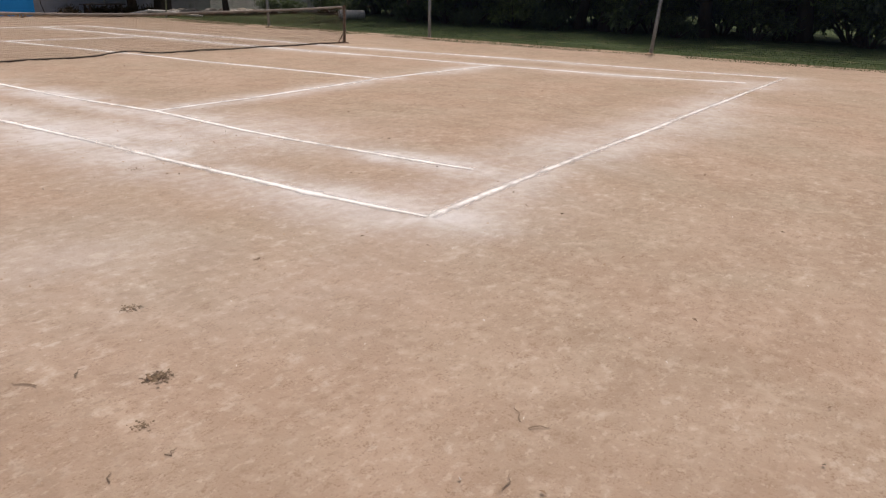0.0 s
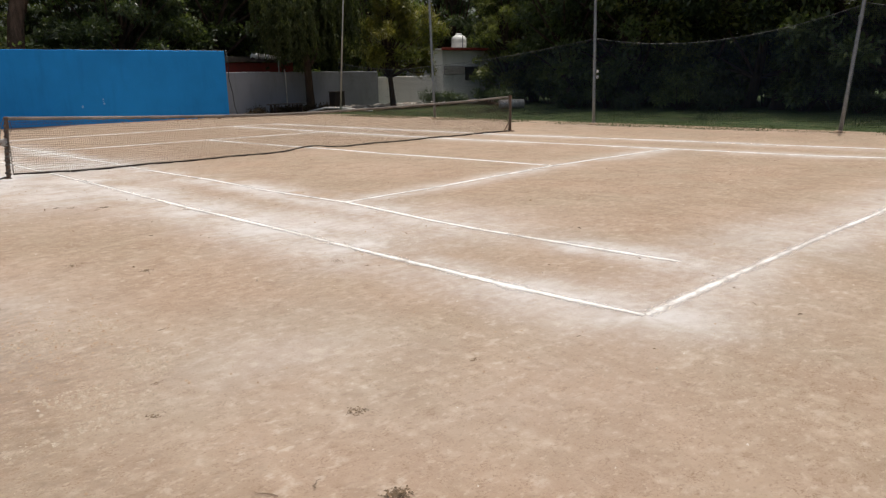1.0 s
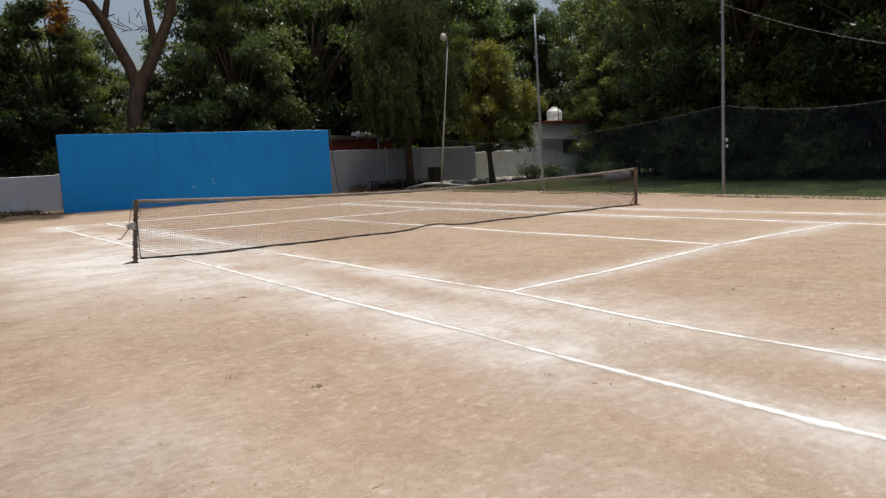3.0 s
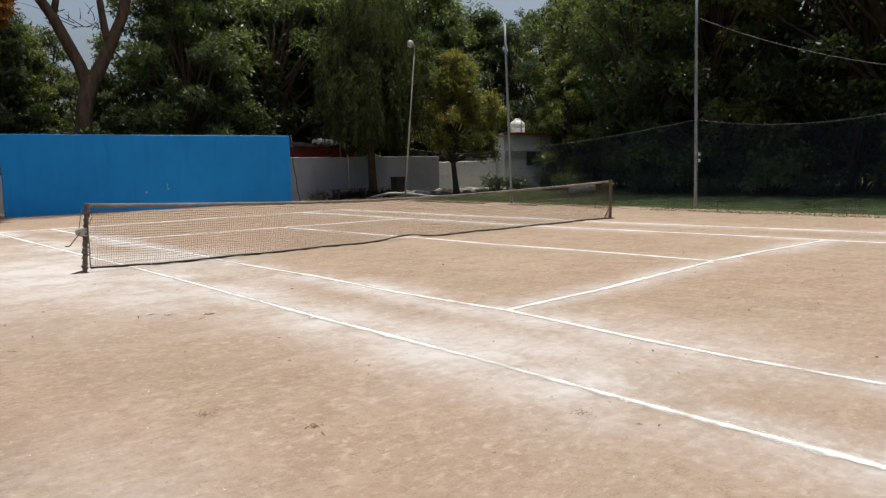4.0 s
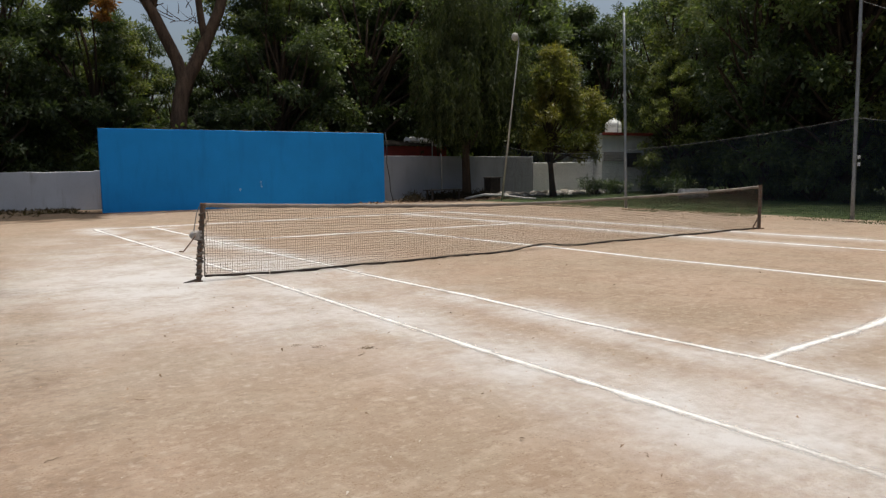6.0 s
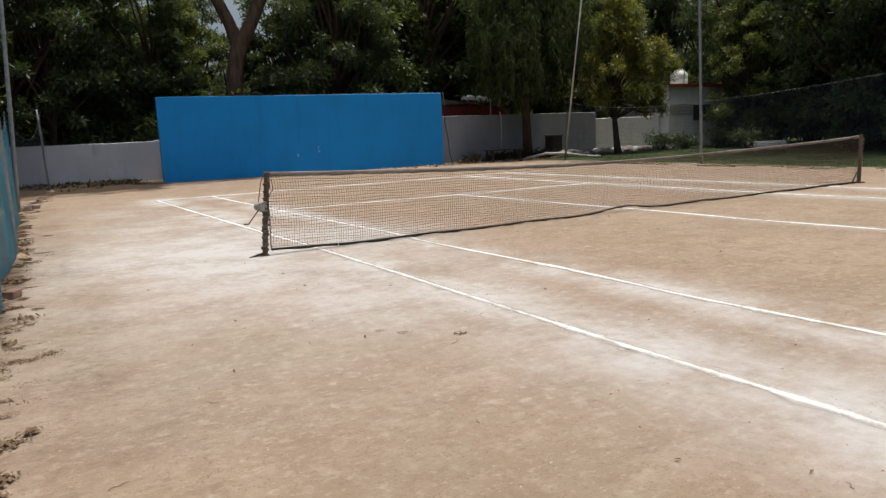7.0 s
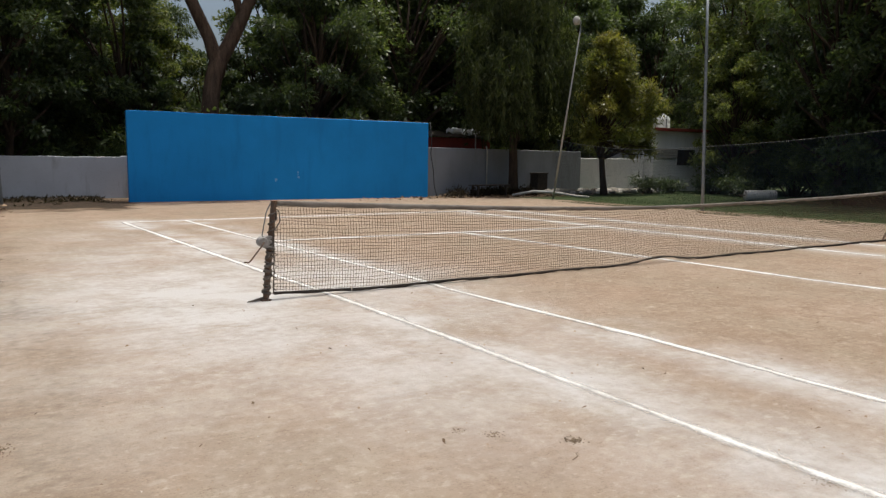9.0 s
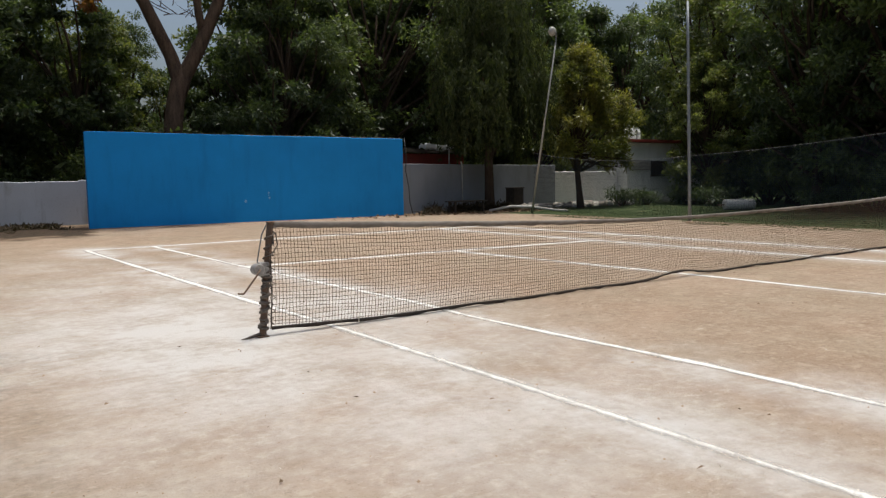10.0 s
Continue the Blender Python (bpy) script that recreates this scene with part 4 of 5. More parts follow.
yellow.matrix_basis = pose(21.7, 29.45, 0, 0, 0, 20)
yellow["group"] = "small trees"

TREE_A = broad_tree(1, 13.0, 3.6, 1.8, M_LEAF, M_BARK, 19000, "tall dense dark green broadleaf tree")
TREE_E = broad_tree(9, 16.0, 6.6, 8.0, M_LEAF, M_BARK, 13000, "very tall spreading tree shading the turf")
TREE_B = broad_tree(2, 11.0, 3.2, 1.2, M_LEAF_B, M_BARK, 18000, "dense shadowy green tree with low crown")
TREE_C = broad_tree(3, 14.5, 4.2, 2.2, M_LEAF_L, M_BARK, 19000, "broad lighter green tree catching the sun")
TREE_D = broad_tree(5, 12.0, 3.4, 3.0, M_LEAF_B, M_BARK, 17000, "tall tree with narrow glossy dark leaves", (0.24, 0.07))
place(TREE_A, [(-9.5, 39.0, 1.0, 0), (-2.2, 40.5, 1.0, 70), (10.5, 37.5, 0.95, 140), (14.5, 41.0, 1.1, 200), (27.0, 17.5, 1.0, 30), (26.5, 6.0, 1.05, 100), (31.5, 24.5, 1.0, 250), (24.0, 42.0, 1.1, 310), (27.0, 39.5, 1.15, 222),
               (-16.0, 47.0, 1.2, 20), (17.5, 52.0, 1.2, 90), (36.0, 12.0, 1.2, 160), (37.0, 24.0, 1.2, 10), (45.0, 44.0, 1.2, 66)])
place(TREE_B, [(-5.6, 41.2, 1.0, 10), (-2.7, 36.2, 0.85, 30), (-6.2, 36.6, 0.85, 300), (1.2, 38.6, 0.9, 80), (8.0, 39.5, 0.72, 150), (12.4, 38.8, 1.0, 220), (19.5, 38.0, 1.1, 290), (27.5, 12.0, 1.05, 0), (27.0, 0.5, 1.0, 60),
               (31.0, 21.0, 1.2, 45), (-12.5, 42.0, 1.1, 130), (33.0, 6.0, 1.2, 180), (33.0, -3.0, 1.2, 230), (35.0, 41.0, 1.2, 15), (29.5, 44.0, 1.1, 95), (-7.0, 31.0, 0.8, 40), (3.3, 41.5, 0.62, 12), (5.9, 43.0, 0.58, 77), (1.4, 45.5, 0.7, 190), (6.6, 38.6, 0.50, 25), (2.6, 38.2, 0.46, 145)])
place(TREE_C, [(-13.0, 37.0, 1.0, 0), (-6.0, 37.4, 0.86, 200), (3.0, 40.4, 0.62, 120), (-7.0, 44.5, 1.0, 77), (12.5, 46.5, 1.0, 160), (20.5, 38.5, 0.95, 210), (32.0, 28.0, 0.86, 15), (29.5, 8.8, 1.0, 120), (29.5, 14.6, 1.05, 190), (35.0, 18.0, 1.1, 250),
               (-1.0, 48.0, 1.1, 300), (41.5, 36.5, 1.1, 40), (26.0, 47.0, 1.3, 10), (33.0, 47.0, 1.3, 80), (29.0, 27.6, 0.48, 95), (25.2, 35.6, 0.62, 170), (20.0, 49.0, 1.3, 150), (30.0, -6.0, 1.1, 200)])
place(TREE_D, [(-3.6, 36.2, 0.95, 0), (2.6, 44.5, 0.70, 60), (9.2, 35.6, 0.92, 100), (17.2, 38.4, 1.05, 150), (26.0, 20.5, 0.95, 200), (27.8, 3.3, 1.1, 250), (18.6, 44.5, 1.2, 300), (-10.5, 34.2, 0.9, 20),
               (35.0, 39.0, 1.0, 75), (5.8, 50.0, 0.9, 130), (23.6, 37.6, 1.05, 333), (33.0, 30.0, 1.1, 190), (26.5, -3.0, 1.0, 270)])
place(TREE_E, [(27.0, 2.4, 1.0, 0), (26.8, 10.4, 1.0, 120), (27.2, 18.0, 1.0, 240), (26.5, -4.5, 1.0, 60), (15.6, 37.4, 0.80, 40), (24.6, 41.5, 0.95, 100), (31.5, 44.5, 0.95, 300)])
SHRUB_A = shrub(21, 1.6, 2.6, M_LEAF, 2600, "dense green undergrowth shrub in shade")
SHRUB_B = shrub(22, 1.2, 1.4, M_LEAF_B, 1300, "green leafy shrub at the turf edge", (0.30, 0.045))
place(SHRUB_A, [(-6.5, 36.5, 1.1, 0), (-2.5, 36.3, 1.2, 50), (1.6, 35.9, 1.3, 90), (7.4, 37.6, 1.5, 130), (3.0, 37.4, 1.4, 20), (5.3, 38.6, 1.5, 70), (3.4, 37.6, 2.0, 310), (11.0, 34.4, 1.2, 170), (19.4, 35.8, 0.9, 200), (25.6, 18.0, 1.2, 240), (25.2, 14.0, 1.0, 280), (25.8, 9.0, 1.2, 310),
                (26.2, 4.0, 1.2, 20), (25.6, 0.0, 1.2, 60), (28.6, 22.4, 1.1, 110), (-10.0, 36.8, 1.2, 150), (19.0, 34.6, 1.2, 190), (29.0, 18.5, 1.4, 15), (29.2, 12.0, 1.4, 75), (29.0, 6.0, 1.5, 135), (29.0, 1.0, 1.5, 195), (33.0, 26.5, 1.6, 255), (29.6, 24.6, 1.3, 60), (31.0, 27.5, 1.4, 120), (30.5, 20.0, 1.4, 12), (31.5, 22.0, 1.9, 33), (32.0, 17.0, 1.9, 99), (31.5, 9.5, 1.9, 140), (31.5, 4.0, 1.9, 222), (31.0, -2.0, 1.9, 280), (30.4, 13.8, 1.3, 200), (27.6, 15.8, 1.3, 10), (27.4, 8.4, 1.3, 170), (27.2, 20.6, 1.1, 210)])
place(SHRUB_B, [(24.6, 19.4, 0.85, 0), (25.0, 12.0, 0.8, 50), (24.4, 16.0, 0.7, 100), (26.8, 25.6, 0.9, 150), (25.0, 6.6, 0.7, 200), (24.9, 29.6, 0.75, 250), (26.2, 29.2, 0.7, 300), (27.8, 27.8, 0.9, 20)])


def build_far_woods():
    """A belt of woods all round, far behind the near trees."""
    rng = np.random.default_rng(90)
    centres, radii = [], []
    for i in range(420):
        a = math.pi * (-0.45 + 1.25 * rng.random())
        r = 58 + 26 * rng.random()
        z = 0.5 + 14 * rng.random() ** 1.2
        x, y = 6 + r * math.cos(a), 8 + r * math.sin(a)
        bearing = math.degrees(math.atan2(x + 4, y))
        if -8 < bearing < 19 and z > 5:
            z *= 0.45
        centres.append((x, y, z))
        radii.append(3.2 + 2.2 * rng.random())
    me = crown_mesh("far_woods", rng, centres, radii, 90000, 0.85, 0.42, M_LEAF_B, shell=0.2)
    return tagged(new("far_woods", me), "distant belt of dark green woods", "woods", kind="stuff")


build_far_woods()


# ---- house, shed, tank ----
def build_house():
    h = thing("house", "small white house with red roof edge behind the wall", "house", (27.05, 31.15, 0), rz=radians(-2))
    bm = bmesh.new()
    add_box(bm, (6.4, 5.0, 3.25), Matrix.Translation((3.2, 2.5, 1.625)))
    part("wall", bm, M_HOUSE, h)
    bm = bmesh.new()
    add_box(bm, (6.8, 5.4, 0.10), Matrix.Translation((3.2, 2.5, 3.31)), 0.01)
    roof = part("roof", bm, M_CONCRETE, h, "flat concrete roof slab")
    bm = bmesh.new()
    add_box(bm, (6.84, 0.06, 0.16), Matrix.Translation((3.2, -0.22, 3.34)), 0.008)
    part("roof_edge", bm, M_RED, roof, "red oxide roof edge")
    lattice = bmesh.new()
    add_box(lattice, (1.7, 0.05, 0.52), Matrix.Translation((0.95, -0.03, 2.05)))
    screen = part("vent_screen", lattice, M_GREY_RENDER, h, "grey pierced block screen")
    for i in range(9):
        for j in range(3):
            bm = bmesh.new()
            add_box(bm, (0.15, 0.05, 0.13), Matrix.Translation((0.20 + i * 0.187, -0.07, 1.88 + j * 0.165)), 0.01)
            part("block", bm, M_CONCRETE, screen)
    bm = bmesh.new()
    add_box(bm, (1.3, 0.06, 0.85), Matrix.Translation((2.52, -0.03, 1.85)))
    part("shutter", bm, M_DARKBOX, h, "dark shuttered opening")
    return h


build_house()


def build_tank():
    t = thing("water_tank", "white round plastic water tank on flat roof", "water tank", (32.7, 35.5, 3.36))
    bm = bmesh.new()
    prof = [(0.50, 0.0), (0.54, 0.05), (0.54, 0.30), (0.51, 0.33), (0.54, 0.36), (0.54, 0.62), (0.51, 0.65), (0.54, 0.68), (0.53, 0.92), (0.42, 1.08), (0.24, 1.17), (0.22, 1.18)]
    add_tube(bm, [(0, 0, z) for _, z in prof], [r for r, _ in prof], 20)
    part("body", bm, M_TANK, t, "", True)
    bm = bmesh.new()
    add_tube(bm, [(0, 0, 1.17), (0, 0, 1.25), (0, 0, 1.29)], [0.23, 0.23, 0.16], 16)
    part("lid", bm, M_TANK, t)
    bm = bmesh.new()
    add_tube(bm, [(-0.2, -0.55, 0.0), (-0.2, -0.58, 0.6), (-0.12, -0.52, 1.1)], 0.03, 8)
    part("pipe", bm, M_STEEL, t)


build_tank()


def build_shed():
    s = thing("shed", "low dark red shed with pale fascia behind the boundary wall", "shed", (13.6, 33.3, 0), rz=radians(4))
    bm = bmesh.new()
    add_box(bm, (4.4, 2.6, 2.62), Matrix.Translation((2.2, 1.4, 1.31)), 0.01)
    part("wall", bm, M_RED, s, "dull red painted wall")
    bm = bmesh.new()
    n = 36
    rows = []
    for i in range(n + 1):
        x = -0.2 + 4.9 * i / n
        w = 0.03 * (i % 2)
        rows.append([bm.verts.new((x, -0.10, 2.64 + w)), bm.verts.new((x, 2.9, 3.05 + w))])
    for p, q in zip(rows, rows[1:]):
        bm.faces.new((p[0], q[0], q[1], p[1]))
    bmesh.ops.solidify(bm, geom=list(bm.faces), thickness=0.012)
    part("roof", bm, M_DARKBOX, s, "dark corrugated roof")
    bm = bmesh.new()
    add_box(bm, (1.7, 0.03, 0.16), Matrix.Translation((1.95, 0.08, 2.06)), 0.004)
    part("fascia", bm, M_TANK, s, "pale fascia strip")
    bm = bmesh.new()
    add_tube(bm, [(3.35, -0.02, 0), (3.35, -0.02, 3.2)], 0.035, 8)
    part("corner_post", bm, M_CONCRETE, s, "pale corner post")
    for k, (x, w, z) in enumerate(((15.85, 0.62, 3.0), (16.55, 0.55, 2.96), (17.1, 0.42, 3.02))):
        t = thing("roof_sheet", "pale crumpled sheet lying on shed roof", "sheet", (x, 33.75, z - 0.15), "sheets on the shed", rz=radians(6 + 9 * k))
        bm = bmesh.new()
        bmesh.ops.create_grid(bm, x_segments=14, y_segments=6, size=0.5, matrix=Matrix.Diagonal((w, 0.5, 1, 1)))
        for v in bm.verts:
            v.co.z = 0.20 + 0.16 * noise.noise(v.co * 4.2 + Vector((k, 0, 0)))
        bmesh.ops.solidify(bm, geom=list(bm.faces), thickness=0.16)
        part("sheet", bm, M_TANK, t)


build_shed()


# ---- loose things round the court ----
def build_roller():
    r = thing("ground_roller", "pale concrete ground roller resting on the turf", "roller", (24.1, 22.8, 0), rz=radians(-30))
    bm = bmesh.new()
    add_tube(bm, [(-0.65, 0, 0.225), (-0.63, 0, 0.225), (-0.2, 0, 0.225), (0.2, 0, 0.225), (0.63, 0, 0.225), (0.65, 0, 0.225)], [0.19, 0.225, 0.222, 0.228, 0.225, 0.19], 24)
    part("drum", bm, M_CONCRETE, r, "pale round drum", True)
    bm = bmesh.new()
    add_tube(bm, [(-0.76, 0, 0.225), (0.76, 0, 0.225)], 0.025, 8)
    part("axle", bm, M_RUST, r)
    bm = bmesh.new()
    add_tube(bm, [(-0.74, 0, 0.225), (-0.70, 0.5, 0.22), (-0.2, 1.1, 0.10), (0.2, 1.1, 0.10), (0.70, 0.5, 0.22), (0.74, 0, 0.225)], 0.02, 8)
    part("handle", bm, M_RUST, r)


build_roller()


def build_bench():
    b = thing("plank_bench", "dark weathered plank bench under the weeping tree", "bench", (15.0, 29.7, 0), rz=radians(5))
    for k in range(3):
        bm = bmesh.new()
        add_box(bm, (2.0, 0.16, 0.045), Matrix.Translation((0, -0.18 + 0.18 * k, 0.50)), 0.006)
        part("plank", bm, M_DARKBOX, b)
    for x in (-0.8, 0.8):
        for y in (-0.18, 0.18):
            bm = bmesh.new()
            add_box(bm, (0.08, 0.08, 0.50), Matrix.Translation((x, y, 0.25)), 0.006)
            part("leg", bm, M_DARKBOX, b)


build_bench()


def build_bin():
    b = thing("rubbish_bin", "dark square bin against the boundary wall", "bin", (19.2, 31.35, 0), rz=radians(8))
    bm = bmesh.new()
    add_box(bm, (0.72, 0.5, 0.95), Matrix.Translation((0, 0, 0.475)), 0.02)
    part("body", bm, M_DARKBOX, b)
    bm = bmesh.new()
    add_box(bm, (0.78, 0.56, 0.06), Matrix.Translation((0, 0, 0.98)), 0.015)
    part("lid", bm, M_DARKBOX, b)


build_bin()
bm = bmesh.new()
add_tube(bm, [(16.0, 29.4, 0.06), (16.7, 28.8, 0.24), (17.3, 28.2, 0.22), (18.0, 27.5, 0.08), (18.4, 27.1, 0.05)], [0.05, 0.06, 0.06, 0.05, 0.04], 8)
solo("fallen_pipe", bm, M_CONCRETE, "pale bent pipe lying beside the lamp post", "pipe", smooth=True)
bm = bmesh.new()
add_tube(bm, [(16.0, 31.28, 0.0), (16.0, 31.27, 2.0), (16.0, 31.35, 2.2)], 0.03, 8)
solo("wall_pipe", bm, M_CONCRETE, "pale upright pipe fixed to the wall", "pipe", smooth=True)
bm = bmesh.new()
add_tube(bm, [(12.24, 30.2, 3.1), (12.30, 30.15, 2.3), (12.27, 30.17, 1.8), (12.38, 30.12, 1.1), (12.42, 30.12, 0.5), (12.55, 30.1, 0.02)], 0.018, 6)
solo("hanging_cable", bm, M_CABLE, "black cable hanging down the wall end", "cable", smooth=True)


def stone(name, rng, at, size, mat, label, category, group):
    bm = bmesh.new()
    bmesh.ops.create_icosphere(bm, subdivisions=2, radius=0.5)
    o = Vector((rng.uniform(0, 50), rng.uniform(0, 50), 0))
    for v in bm.verts:
        v.co *= 1 + 0.5 * noise.noise(v.co * 2.2 + o)
        v.co = Vector((v.co.x * size[0], v.co.y * size[1], max(v.co.z, -0.3) * size[2]))
    ob = solo(name, bm, mat, label, category, group=group)
    ob.location, ob.rotation_euler = (at[0], at[1], 0.28 * size[2]), (0, 0, rng.uniform(0, 6))
    return ob


rng = random.Random(6)
for k in range(90):
    x = rng.uniform(19.4, 26.6)
    s = rng.uniform(0.18, 0.55)
    stone("rubble_stone", rng, (x, 30.75 + rng.uniform(-0.75, 0.6)), (s * 1.4, s, s * 0.6), M_STONE if k % 3 else M_CONCRETE, "rough grey rubble stone along the wall foot", "stone", "rubble")


def brick(at, a, tilt=0.0):
    bm = bmesh.new()
    add_box(bm, (0.17, 0.105, 0.085), Matrix(), 0.010)
    for v in bm.verts:
        v.co *= 1 + 0.04 * noise.noise(v.co * 30 + Vector(at))
    ob = solo("brick", bm, M_BRICK, "worn red brick holding down the netting", "brick", group="bricks along the netting")
    ob.matrix_world = pose(*at, tilt, 0, a)


for x, y, a in ((-3.95, 11.5, 62), (-4.12, 9.4, 100), (-3.55, 23.4, 15), (-3.42, 25.6, 40)):
    brick((x, y, 0.043), a)
for x, y, a, l in ((-3.62, 24.3, 10, 0.4), (-3.45, 25.6, 25, 0.45)):
    bm = bmesh.new()
    add_box(bm, (l, 0.12, 0.04), Matrix(), 0.006)
    ob = solo("offcut_board", bm, M_CONCRETE, "pale short board lying by the netting", "board", group="boards")
    ob.matrix_world = pose(x, y, 0.022, 0, 0, a)


# ---- scattered litter, tufts, grass ----
def scatter_quads(name, rng, p, length, width, lift, mat, label, category):
    n = len(p)
    a = rng.random(n) * 6.283
    d = np.stack([np.cos(a), np.sin(a), rng.normal(size=n) * lift], 1)
    s = np.stack([-np.sin(a), np.cos(a), rng.normal(size=n) * lift], 1)
    k = (0.5 + rng.random(n))[:, None]
    base = np.column_stack([p, np.full(n, 0.008) + 0.02 * lift * rng.random(n)])
    v = np.stack([base - d * length * k / 2, base + s * width * k / 2 + np.array([0, 0, 0.006]), base + d * length * k / 2, base - s * width * k / 2 + np.array([0, 0, 0.006])], 1)
    v[..., 2] = np.maximum(v[..., 2], 0.003)
    return tagged(new(name, fast_mesh(name, v.reshape(-1, 3), np.arange(n * 4).reshape(-1, 4), mat, 4)), label, category, kind="stuff")


rg = np.random.default_rng(11)
cy = rg.uniform(4, 29, 84)
cx = np.interp(cy, [p[1] for p in FENCE_L], [p[0] for p in FENCE_L]) + np.abs(rg.normal(size=84)) * 0.14 - 0.04
ty = np.repeat(cy, 90) + rg.normal(size=7560) * np.repeat(rg.uniform(0.012, 0.035, 84), 90)
tx = np.repeat(cx, 90) + rg.normal(size=7560) * np.repeat(rg.uniform(0.03, 0.085, 84), 90)
scatter_quads("leaf_litter", rg, np.stack([tx, ty], 1), 0.020, 0.012, 0.2, M_LITTER, "dry brown leaf litter along the netting foot", "leaf litter")
rl = np.random.default_rng(53)
cy = 4.2 + 24.5 * rl.random(110) ** 1.25
cx = np.interp(cy, [p[1] for p in FENCE_L], [p[0] for p in FENCE_L]) + np.abs(rl.normal(size=110)) * 0.13 - 0.02
ty = np.repeat(cy, 46) + rl.normal(size=5060) * np.repeat(rl.uniform(0.015, 0.05, 110), 46)
tx = np.repeat(cx, 46) + rl.normal(size=5060) * np.repeat(rl.uniform(0.02, 0.06, 110), 46)
scatter_quads("curled_litter", rl, np.stack([tx, ty], 1), 0.034, 0.020, 0.55, M_LITTER, "curled dry brown leaves heaped beside the netting", "leaf litter")
p = np.stack([rg.uniform(-4.2, 11, 430), rg.uniform(-3, 24, 430)], 1)
scatter_quads("fallen_leaves", rg, p, 0.030, 0.012, 0.4, M_LITTER, "sparse dry leaf scraps on the court", "fallen leaves")
p = np.stack([rg.uniform(-4.2, 4, 160), rg.uniform(-3, 11, 160)], 1)
scatter_quads("pale_chips", rg, p, 0.015, 0.010, 0.4, M_PALE, "small pale chips on the clay", "chips")
p = np.stack([rg.normal(size=900) * 2.6 + 15.5, 29.6 + rg.normal(size=900) * 0.5], 1)
scatter_quads("shade_litter", rg, p, 0.14, 0.07, 0.6, M_LITTER, "dark leaf litter under the weeping tree", "leaf litter")
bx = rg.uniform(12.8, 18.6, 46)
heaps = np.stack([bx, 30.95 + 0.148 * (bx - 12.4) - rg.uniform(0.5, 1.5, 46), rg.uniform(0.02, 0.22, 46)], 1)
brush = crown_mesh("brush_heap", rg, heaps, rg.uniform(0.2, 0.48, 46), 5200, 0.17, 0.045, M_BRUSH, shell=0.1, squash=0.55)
# flat dark leaves added to imitate the tree shade at the white wall's foot
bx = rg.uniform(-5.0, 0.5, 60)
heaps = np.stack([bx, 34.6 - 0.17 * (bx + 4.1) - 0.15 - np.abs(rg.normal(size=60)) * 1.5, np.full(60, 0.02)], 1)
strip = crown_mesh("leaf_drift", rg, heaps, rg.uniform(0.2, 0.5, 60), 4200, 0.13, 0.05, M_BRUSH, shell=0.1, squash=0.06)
tagged(new("leaf_drift", strip), "drift of dark leaves added as tree shade along the whitewashed wall", "dead leaves", kind="stuff")
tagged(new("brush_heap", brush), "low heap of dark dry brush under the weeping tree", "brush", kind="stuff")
p = np.stack([rg.uniform(-4, 12, 110), 30.05 + np.abs(rg.normal(size=110)) * -0.7 + np.where(rg.random(110) < 0.3, 2.2, 0)], 1)
p = p[(p[:, 0] < 0.5) | (p[:, 1] < 30.1)]
p[:, 1] = np.where(p[:, 0] < 0.5, p[:, 1] + 2.6, p[:, 1])
scatter_quads("wall_litter", rg, p, 0.05, 0.03, 0.3, M_LITTER, "dry leaves blown against the wall foot", "leaf litter")


def clod_field():
    rng = np.random.default_rng(15)
    n = 1500
    x, y = rng.uniform(-4.3, 6, n), rng.uniform(-3.2, 12, n)
    x[:520], y[:520] = rng.normal(-2.95, 0.35, 520), rng.normal(2.35, 0.5, 520)
    s = 0.004 + 0.010 * rng.random(n) ** 3
    o = np.array([[1, 0, 0], [-0.5, 0.87, 0], [-0.5, -0.87, 0], [0.1, 0.1, 0.9]])
    v = np.stack([x, y, np.full(n, 0.001)], 1)[:, None] + o[None] * s[:, None, None] * rng.uniform(0.7, 1.3, (n, 4, 1))
    f = (np.arange(n) * 4)[:, None, None] + np.array([[0, 1, 3], [1, 2, 3], [2, 0, 3]])[None]
    tagged(new("clods", fast_mesh("clods", v.reshape(-1, 3), f.reshape(-1, 3), M_PEBBLE, 3)), "small loose clods of dry clay", "clods", kind="stuff")


clod_field()


def crumbled_clay():
    """Crumbs of broken clay crust beside the weeds."""
    rng = np.random.default_rng(63)
    n = 5200
    x = np.concatenate([rng.normal(-3.05, 0.30, n // 2), rng.uniform(-3.75, -2.5, n - n // 2)])
    y = np.concatenate([rng.normal(1.75, 0.42, n // 2), rng.uniform(0.9, 2.7, n - n // 2)])
    keep = cloud(x, y, 0.45, 88) > 0.46
    x, y = x[keep], y[keep]
    n = len(x)
    s = 0.004 + 0.013 * rng.random(n) ** 2.5
    o = np.array([[1, 0, 0], [-0.5, 0.87, 0], [-0.5, -0.87, 0], [0.1, 0.1, 0.6]])
    v = np.stack([x, y, np.full(n, 0.001)], 1)[:, None] + o[None] * s[:, None, None] * rng.uniform(0.6, 1.4, (n, 4, 1))
    f = (np.arange(n) * 4)[:, None, None] + np.array([[0, 1, 3], [1, 2, 3], [2, 0, 3]])[None]
    tagged(new("crumbled_clay", fast_mesh("crumbled_clay", v.reshape(-1, 3), f.reshape(-1, 3), M_CRUMB, 3)), "pale crumbs of broken clay crust", "clay crumbs", kind="stuff")


crumbled_clay()


